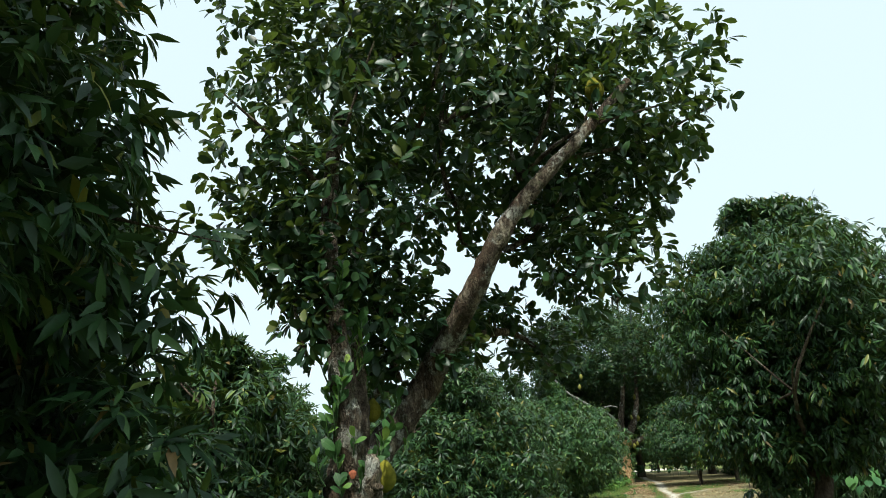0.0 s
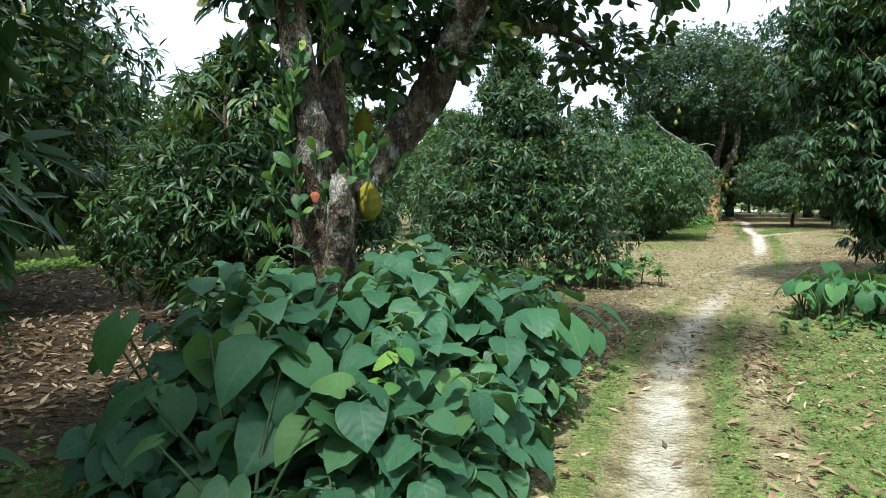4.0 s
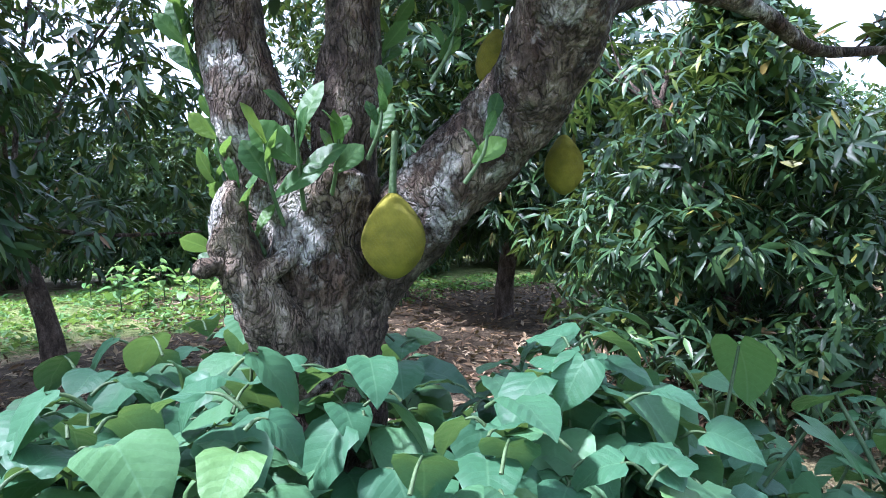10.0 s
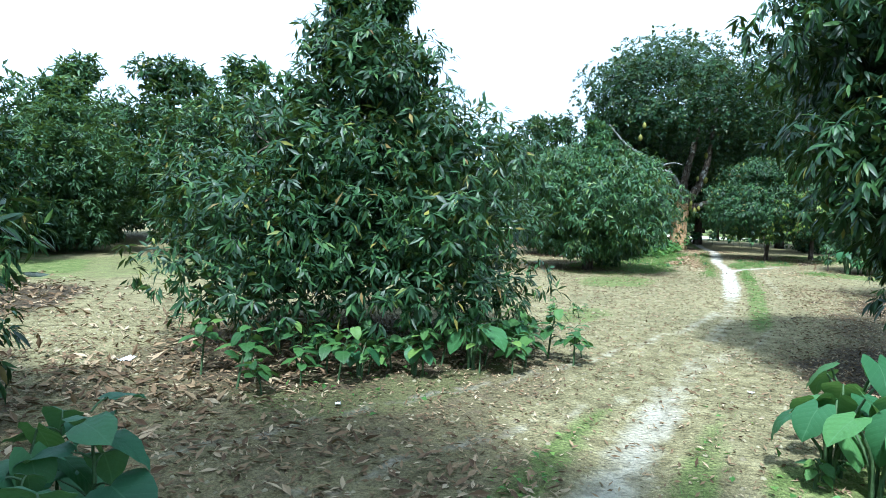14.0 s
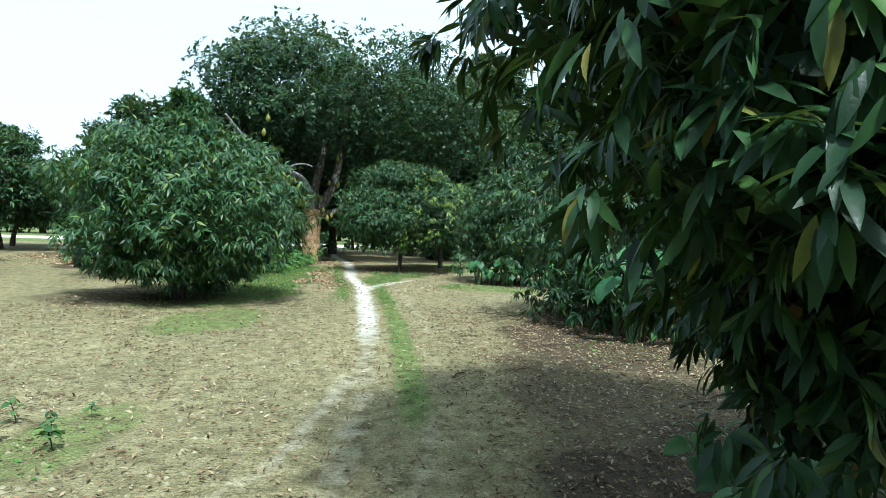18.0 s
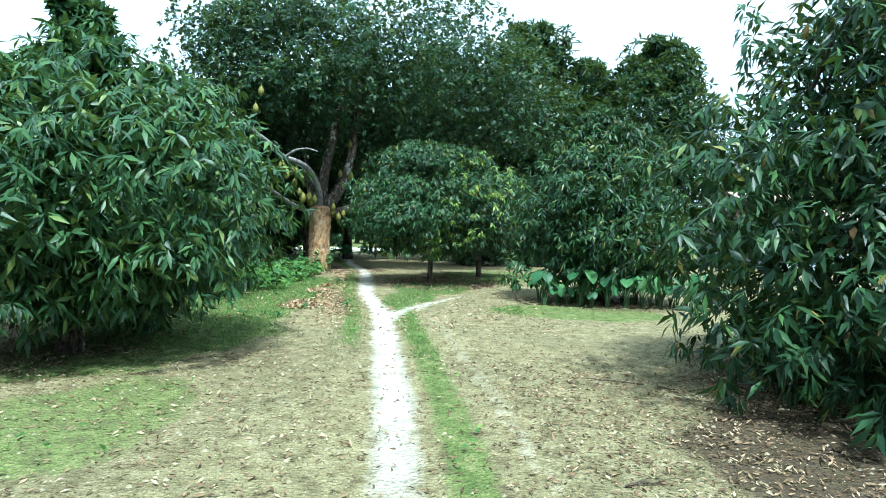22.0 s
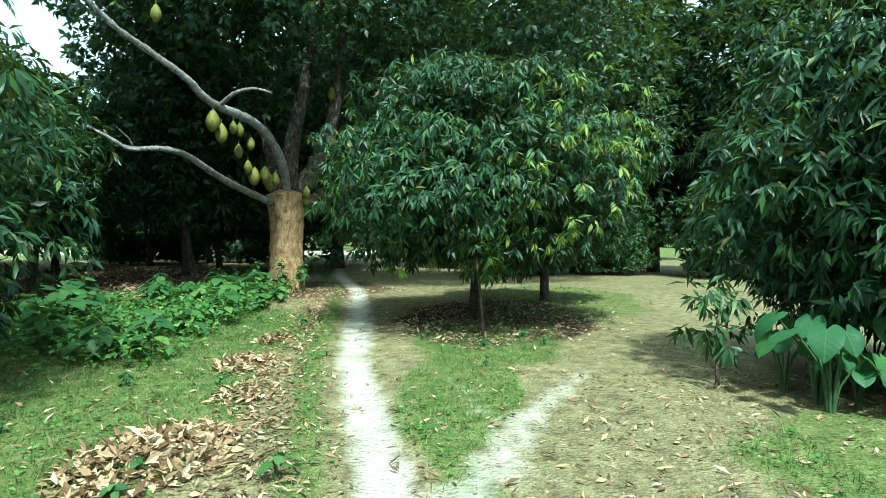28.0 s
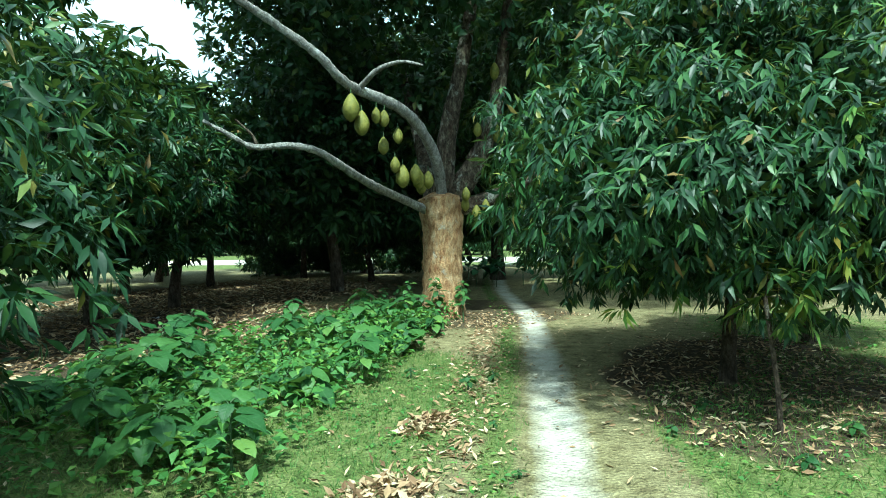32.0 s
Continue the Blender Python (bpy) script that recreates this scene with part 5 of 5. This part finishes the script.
# on the far tree: along its limbs and round its fork
for k, (dx, dy, z, high) in enumerate([(-3.15, 0.58, 3.98, 0.46), (-3.05, 0.43, 3.72, 0.42), (-3.3, 0.5, 3.95, 0.44), (-2.75, 0.3, 3.82, 0.28), (-2.6, 0.22, 3.8, 0.3), (-2.3, 0.36, 3.4, 0.32), (-2.0, 0.2, 3.6, 0.3), (-1.9, 0.3, 3.1, 0.3), (-1.7, 0.23, 2.98, 0.44), (-1.5, 0.05, 3.0, 0.38), (-1.2, 0.1, 2.95, 0.4), (-1.0, -0.03, 2.92, 0.36), (-0.6, 0.25, 2.85, 0.36),
                                      (-0.2, -0.55, 2.45, 0.3), (0.0, -0.73, 2.3, 0.36), (-0.3, -0.59, 2.64, 0.3), (-0.1, -0.95, 2.4, 0.3), (0.2, -0.74, 3.4, 0.42), (-0.1, -0.8, 3.95, 0.3), (0.2, -1.14, 3.95, 0.4), (0.1, -1.35, 2.8, 0.34), (0.2, -1.1, 5.2, 0.36), (0.1, -1.65, 2.4, 0.28), (0.0, -2.0, 2.85, 0.28), (-4.6, 1.0, 5.6, 0.34), (-4.4, 0.9, 6.2, 0.34)]):
    fruit(FX + dx, FY + dy, z, high, 0.85, k, "olive green jackfruit hanging from a limb", 0.08, OLIVES)


# ---- sprouts on the near trunk ----
def sprout(x, y, z, out, many, size, seed):
    """A tuft of fresh upright leaves on a thin shoot."""
    rng = np.random.default_rng(seed)
    top = tagged(holder("trunk_sprout", x, y, z), "fresh green leafy sprout on the jackfruit trunk", "sprout", "trunk sprouts")
    out = np.array([*out, 0.0])
    tip = out * size * 0.7 + np.array([0, 0, size * 1.5])
    v, f = tube([(0, 0, 0), tip * 0.5 + out * 0.02, tip], [0.007, 0.005, 0.003], 6, 0.1, seed)
    part("shoot", mesh_of("shoot", v, f, STALK, True), top)
    for k in range(many):
        u = 0.35 + 0.65 * k / max(1, many - 1)
        a = k * 2.4 + rng.uniform(0, 1)
        side = np.array([math.cos(a), math.sin(a), 0])
        way = side * 0.55 + out * 0.25 + np.array([0, 0, rng.uniform(0.35, 1.4)])
        set_leaf(OVALS[int(rng.integers(4))], top, tip * u, way, np.array([0, 0, 0.35]) - side * 0.5 + out * 0.9 + rng.normal(size=3) * 0.25, size * rng.uniform(0.7, 1.15))
    return top


for k, (dx, dy, z, n, s) in enumerate([(-0.26, -0.06, 1.55, 7, 0.12), (-0.3, 0.0, 1.75, 7, 0.12), (-0.33, -0.02, 1.98, 6, 0.11), (-0.36, 0.02, 2.2, 6, 0.11), (-0.28, -0.1, 1.38, 6, 0.1), (-0.1, -0.24, 1.5, 5, 0.12), (-0.02, -0.26, 1.58, 5, 0.14), (0.05, -0.24, 1.62, 5, 0.15), (0.14, -0.2, 1.66, 5, 0.11), (-0.16, -0.2, 1.45, 4, 0.1), (0.28, -0.22, 1.75, 4, 0.1), (-0.2, -0.16, 1.66, 5, 0.11),
                                      (-0.3, -0.05, 2.4, 6, 0.12), (0.5, -0.15, 1.95, 5, 0.11), (0.1, 0.0, 2.1, 5, 0.12), (-0.26, 0.14, 1.25, 5, 0.11), (-0.28, 0.1, 1.5, 6, 0.12), (0.2, 0.15, 2.0, 6, 0.12), (-0.05, -0.1, 2.5, 6, 0.12), (0.3, 0.0, 2.3, 5, 0.11), (-0.4, 0.1, 2.7, 6, 0.12), (0.62, -0.2, 1.68, 4, 0.1)]):
    ln = math.hypot(dx, dy) + 1e-6
    sprout(JX + dx * 0.75, JY + dy * 0.75, z - 0.08, (dx / ln, dy / ln), n, s * 0.98, 400 + k)


# ---- grass, weeds and dead leaves ----
def stuff(name, v, f, mat, label, category):
    return tagged(new(name, mesh_of(name, v, f, mat)), label, category, kind="stuff")


def sow(n, seed, box, want):
    """Many places in a box, thinned by want(x, y), as arrays."""
    rng = np.random.default_rng(seed)
    x, y = rng.uniform(box[0], box[1], n), rng.uniform(box[2], box[3], n)
    k = rng.random(n) < want(x, y)
    return x[k], y[k], rng


BLADE = (np.array([(-0.045, 0, 0), (0.045, 0, 0), (0, 1, 0)]), [np.array([(0, 1, 2)])])


def turf_of(x, y):
    d, t, m = cover(x, y)
    return np.clip(t - d * 1.2, 0, 1)


def litter_of(x, y):
    """Dead leaves: thick under some trees and along the track's edges, thin over the clearing."""
    d = y - track_y(x)
    dust_and_light, t, m = cover(x, y)
    edge = (np.exp(-((d - 0.72) / 0.16) ** 2) + np.exp(-((d + 0.75) / 0.16) ** 2)) * (1 - soft(x, 3.5, 6)) * 0.7
    edge = edge + 1.0 * np.exp(-((d - 0.85) / 0.27) ** 2) * soft(x, 22, 25) * (1 - soft(x, 36, 38))
    field = 0.55 * (0.6 + 0.4 * wave(x, y, 2.2, 5.0)) * soft(x, 1.5, 4) * (1 - 0.8 * soft(x, 19, 22)) * (1 - soft(x, 26, 29)) * (1 - 0.6 * t)
    right = 0.6 * soft(x, 7, 9) * (1 - soft(x, 18, 21)) * soft(-d, 0.6, 1.6)
    base = 0.06 + 0.12 * t * (x < 6)
    return np.clip((edge + field + right + base + 0.75 * m) * (1 - 0.85 * dust_and_light), 0, 1)


pieces = []
for n, seed, box, lo, hi in ((90000, 1, (-3.6, 5.0, -4.5, 3.2), 0.02, 0.06), (190000, 2, (20, 34, 1.0, 11.5), 0.035, 0.1), (26000, 3, (5, 20, -1.6, 8.0), 0.03, 0.07), (22000, 4, (34, 46, -2, 14), 0.05, 0.12), (12000, 5, (-9, 6, 7, 13), 0.05, 0.13)):
    x, y, rng = sow(n, seed, box, lambda x, y: turf_of(x, y) * 0.75)
    way = np.stack([rng.normal(size=len(x)) * 0.7, rng.normal(size=len(x)) * 0.7, np.ones(len(x))], -1)
    pieces.append(strew(BLADE, np.stack([x, y, land(x, y) - 0.004], -1), way, rng.normal(size=(len(x), 3)), rng.uniform(lo, hi, len(x))))
v, f = joined(pieces)
stuff("grass", v, f, GRASS, "short green grass along the track", "grass")

pieces = []
for n, seed, box, lo, hi in ((26000, 11, (-3.6, 5.0, -4.5, 3.2), 0.02, 0.05), (26000, 12, (20, 34, 1.0, 11.5), 0.025, 0.06), (6000, 13, (5, 20, -1.6, 8.0), 0.03, 0.07), (6000, 14, (34, 46, -2, 14), 0.05, 0.1), (42000, 15, (-11, 6, 7, 15), 0.06, 0.15)):
    x, y, rng = sow(n, seed, box, lambda x, y: turf_of(x, y) ** 1.5 * np.clip(0.5 + 0.8 * wave(x, y, 1.6, 4.0), 0.02, 1))
    way = np.stack([rng.normal(size=len(x)), rng.normal(size=len(x)), rng.uniform(-0.1, 0.7, len(x))], -1)
    pieces.append(strew(card_leaf(0.7), np.stack([x, y, land(x, y) + rng.uniform(0.004, 0.06, len(x))], -1), way, np.tile([0.0, 0, 1], (len(x), 1)) + rng.normal(size=(len(x), 3)) * 0.3, rng.uniform(lo, hi, len(x))))
x, y, rng = sow(16000, 16, (27.6, 37.0, 6.2, 11.0), lambda x, y: soft(y, 6.5 + 0.12 * (x - 28), 7.0 + 0.12 * (x - 28)) * (1 - soft(y, 10.2 - 0.1 * (x - 28), 10.9 - 0.1 * (x - 28))) * (0.5 + 0.5 * wave(x, y, 1.3, 1.0)))
way = np.stack([rng.normal(size=len(x)), rng.normal(size=len(x)), rng.uniform(-0.5, 0.4, len(x))], -1)
pieces.append(strew(card_leaf(0.7), np.stack([x, y, land(x, y) + rng.uniform(0.02, 0.4, len(x))], -1), way, np.tile([0.0, 0, 1], (len(x), 1)) + rng.normal(size=(len(x), 3)) * 0.3, rng.uniform(0.06, 0.13, len(x))))
x, y, rng = sow(15000, 17, (-3.8, 2.3, -0.2, 3.4), lambda x, y: soft(y - track_y(x), 0.5, 0.75) * (0.6 + 0.4 * wave(x, y, 2.0, 3.0)))
way = np.stack([rng.normal(size=len(x)), rng.normal(size=len(x)), rng.uniform(-0.4, 0.5, len(x))], -1)
pieces.append(strew(card_leaf(0.75), np.stack([x, y, land(x, y) + rng.uniform(0.01, 0.16, len(x))], -1), way, np.tile([0.0, 0, 1], (len(x), 1)) + rng.normal(size=(len(x), 3)) * 0.3, rng.uniform(0.03, 0.075, len(x))))
v, f = joined(pieces)
stuff("ground_weeds", v, f, WEED, "small-leaved creeping weeds in the grass", "weeds")

litter = {"brown": ("dry brown fallen leaves scattered on the earth", DRY_BROWN, ((16000, 21, (-4.0, 5.0, -4.5, 7.5), 0.05, 0.13), (130000, 22, (2, 28, -2.5, 9.0), 0.02, 0.07), (12000, 25, (-7, 8, 4, 14), 0.07, 0.16))),
          "pale": ("pale dry leaves strewn beside the track and under the trees", DRY, ((45000, 23, (22, 38, 0.5, 11.0), 0.04, 0.11), (30000, 24, (28, 50, 9.5, 20), 0.08, 0.18)))}
for kind, (label, mat, beds) in litter.items():
    pieces = []
    for n, seed, box, lo, hi in beds:
        x, y, rng = sow(n, seed, box, litter_of)
        way = np.stack([rng.normal(size=len(x)), rng.normal(size=len(x)), rng.uniform(-0.12, 0.3, len(x))], -1)
        pieces.append(strew(five_leaf(0.34, 0.5, -0.15), np.stack([x, y, land(x, y) + rng.uniform(0.004, 0.02, len(x))], -1), way, np.tile([0.0, 0, 1], (len(x), 1)) + rng.normal(size=(len(x), 3)) * 0.45, rng.uniform(lo, hi, len(x))))
    v, f = joined(pieces)
    stuff("leaf_litter", v, f, mat, label, "leaf litter")
CLOD = plain_material("dry_clods", (0.16, 0.135, 0.08), (0.36, 0.33, 0.21), 3.0, 0.95, 0.01, 0.7, 50.0, 0.1)
rng = np.random.default_rng(77)
lump = np.array([(1, 0, 0), (0.3, 0.9, 0), (-0.8, 0.5, 0), (-0.7, -0.6, 0), (0.4, -0.9, 0), (0.2, 0.1, 0.7), (-0.3, -0.1, 0.6)], float) * 0.5
x, y, rng = sow(26000, 78, (2.5, 27, -2.5, 8.5), lambda x, y: np.clip(0.75 - cover(x, y)[0] * 1.2 - cover(x, y)[1] * 0.8, 0, 1) * (0.55 + 0.45 * wave(x, y, 1.9, 7.0)))
cv, cf = strew((lump, [np.array([(0, 1, 5), (1, 2, 6), (1, 6, 5), (2, 3, 6), (3, 4, 6), (4, 5, 6), (4, 0, 5)])]), np.stack([x, y, land(x, y) - 0.003], -1), np.stack([rng.normal(size=len(x)), rng.normal(size=len(x)), 0 * x], -1), np.tile([0.0, 0, 1], (len(x), 1)), rng.uniform(0.012, 0.055, len(x)))
stuff("earth_clods", cv, cf, CLOD, "small dry clods of tilled earth", "earth")

for k, (cx, cy, r, n) in enumerate([(25.1, 5.4, 0.6, 1200), (28.0, 5.85, 0.4, 420), (29.6, 6.1, 0.3, 220), (26.7, 5.4, 0.3, 180)]):
    rng = np.random.default_rng(500 + k)
    a, q = rng.uniform(0, 2 * math.pi, n), rng.random(n) ** 0.6
    x, y = cx + np.cos(a) * q * r * 1.25, cy + np.sin(a) * q * r * 0.8
    z = land(x, y) + rng.random(n) * 0.10 * (1 - q * 0.85) + 0.005
    way = np.stack([rng.normal(size=n), rng.normal(size=n), rng.uniform(-0.5, 0.6, n)], -1)
    v, f = strew(five_leaf(0.45, 0.6, -0.2), np.stack([x, y, z], -1), way, np.tile([0.0, 0, 1], (n, 1)) + rng.normal(size=(n, 3)) * 0.6, rng.uniform(0.05, 0.12, n))
    stuff("leaf_pile", v, f, DRY, "raked pile of dry brown jackfruit leaves in the grass", "leaf pile")

for k in range(11):
    a = 3.6 + 2.4 * (k % 8) / 7
    z = 1.75 + 0.1 * k
    sprout(JX - 0.12 - 0.06 * (k % 4) + math.cos(a) * 0.12, JY + 0.03 + math.sin(a) * 0.12, z, (math.cos(a), math.sin(a)), 6, 0.12, 460 + k)


# ---- far house and litter ----
def box(x0, x1, y0, y1, z0, z1):
    v = np.array([(x, y, z) for z in (z0, z1) for y in (y0, y1) for x in (x0, x1)], float)
    return v, [np.array([(0, 2, 3, 1), (4, 5, 7, 6), (0, 1, 5, 4), (1, 3, 7, 5), (3, 2, 6, 7), (2, 0, 4, 6)])]


PLASTER = plain_material("grey_plaster", (0.22, 0.25, 0.28), (0.34, 0.37, 0.40), 2.0, 0.9, 0.01, 0.4, 20.0)
TIN = plain_material("rusty_tin", (0.22, 0.15, 0.11), (0.34, 0.26, 0.2), 1.5, 0.7, 0.01, 0.4, 12.0)
DARK = plain_material("dark_wood", (0.03, 0.028, 0.025), (0.06, 0.05, 0.045), 6.0, 0.8)
house = tagged(holder("house", 52.0, -17.5, 0, 20), "low grey plastered farmhouse with a rusty tin roof", "house")
v, f = box(-3, 3, -5, 5, 0, 2.9)
part("wall", mesh_of("wall", v, f, PLASTER), house)
v = np.array([(-3.6, -5.5, 2.8), (3.6, -5.5, 2.8), (0, -5.5, 4.4), (-3.6, 5.5, 2.8), (3.6, 5.5, 2.8), (0, 5.5, 4.4)], float)
part("roof", mesh_of("roof", v, [np.array([(0, 2, 1), (3, 4, 5)]), np.array([(0, 3, 5, 2), (1, 2, 5, 4), (0, 1, 4, 3)])], TIN), house, "rusty corrugated tin roof")
for y in (-3.2, 0.2, 3.4):
    v, f = box(-3.06, -2.9, y - 0.45, y + 0.45, 1.0 if y else 0.0, 2.1)
    part("window", mesh_of("window", v, f, DARK), house, "dark shuttered window")

PAPER = plain_material("white_paper", (0.6, 0.62, 0.62), (0.8, 0.8, 0.8), 9.0, 0.7, 0.004, 0.5)
for k, (x, y, s0) in enumerate([(5.0, 5.85, 0.16), (5.28, 3.5, 0.06), (7.9, 1.0, 0.06), (35.5, 14.0, 0.15)]):
    rng = np.random.default_rng(700 + k)
    gx1, gy1 = np.meshgrid(np.linspace(-1, 1, 6), np.linspace(-0.7, 0.7, 5), indexing="ij")
    z1 = 0.12 * rng.random(gx1.shape) + 0.15 * gx1 ** 2
    v = np.stack([gx1 * s0 * 0.5, gy1 * s0 * 0.5, z1 * s0 + 0.012], -1).reshape(-1, 3)
    q = np.array([(a * 5 + b, a * 5 + 5 + b, a * 5 + 6 + b, a * 5 + 1 + b) for a in range(5) for b in range(4)])
    ob = new("paper_scrap", mesh_of("paper_scrap", v, [q], PAPER))
    ob.matrix_basis = pose(x, y, float(land(x, y)), 0, 0, 50 * k)
    tagged(ob, "crumpled scrap of white paper lying on the earth", "litter", "paper scraps")

KIND = [broad_plant(1.42, 12, 0.205, 380 + k) for k in range(2)]
spread(KIND, [(0.12, 1.88, 0.84), (0.32, 1.95, 0.86), (0.45, 1.85, 0.78)], 21, 0.97, 1.03)
KIND = [broad_plant(1.08, 12, 0.1, 385 + k, SMALLS, "weed_plant", "bright yellow-green weed among larger leaves") for k in range(2)]
spread(KIND, [(-0.72, 1.28, 1.0), (-0.95, 1.18, 0.95)], 22)
KIND = [broad_plant(0.06 + 0.025 * k, 8, 0.06, 395 + k, MIDS, "weed_plant", "fresh green weed in the grass beside the track") for k in range(3)]
spread(KIND, [(x, y, 1.0) for x, y in sown(30, 25, (22.0, 32.0, 2.0, 8.0), lambda x, y: float(turf_of(np.array(x), np.array(y))), 0.35) + sown(14, 29, (4.9, 6.2, -0.6, 0.45), lambda x, y: 1.0, 0.18) + sown(16, 26, (-3.6, 4.0, -3.5, -0.2), lambda x, y: 1.0 if y < track_y(x) - 0.8 else 0.0, 0.4)], 27, 0.7, 1.5)

KIND = [broad_plant(0.26 + 0.05 * k, 9, 0.16, 360 + k) for k in range(2)]
spread(KIND, [(-1.3, -1.0, 1.0), (-1.05, -1.2, 0.9), (-1.5, -1.3, 1.0), (-0.95, -0.95, 0.7)], 44)

# orange wound on the near trunk
v = np.array([(0, 0, 0.012)] + [(math.cos(a) * 0.024 * (1 + 0.2 * math.sin(3 * a)), math.sin(a) * 0.03, 0.0) for a in np.linspace(0, 2 * math.pi, 14, endpoint=False)])
f = [np.array([(0, 1 + k, 1 + (k + 1) % 14) for k in range(14)])]
wound = part("wound", mesh_of("wound", v, f, plain_material("raw_orange_wood", (0.22, 0.06, 0.03), (0.34, 0.11, 0.05), 30.0, 0.8), True), near, "raw orange wound in the bark")
wound.matrix_basis = look((-0.185, -0.14, 1.49), (0.2, 0.1, 1.49)) @ pose(0, 0, 0.012)


# ---- dry sticks on the bare earth ----
rng = np.random.default_rng(91)
for x, y in sown(14, 92, (12.5, 19.0, -1.3, 1.0), lambda x, y: 1.0, 0.5):
    way = rng.uniform(0, 360)
    ln = rng.uniform(0.25, 0.7)
    top = tagged(holder("dry_stick", x, y, float(land(x, y)) + 0.012, way), "thin dry grey-brown stick lying on the earth", "stick", "dry sticks")
    v, f = tube([(-ln / 2, 0, 0), (-ln * 0.1, ln * 0.06, 0.012), (ln * 0.2, ln * 0.02, 0.004), (ln / 2, ln * 0.1, 0.01)], [0.009, 0.008, 0.006, 0.003], 6, 0.15, int(x * 10))
    part("stem", mesh_of("stem", v, f, BARK, True), top)
    v, f = tube([(0, ln * 0.05, 0.008), (ln * 0.12, ln * 0.18, 0.02), (ln * 0.28, ln * 0.24, 0.01)], [0.005, 0.004, 0.002], 5, 0.1, int(y * 10) + 50)
    part("side_twig", mesh_of("side_twig", v, f, BARK, True), top)
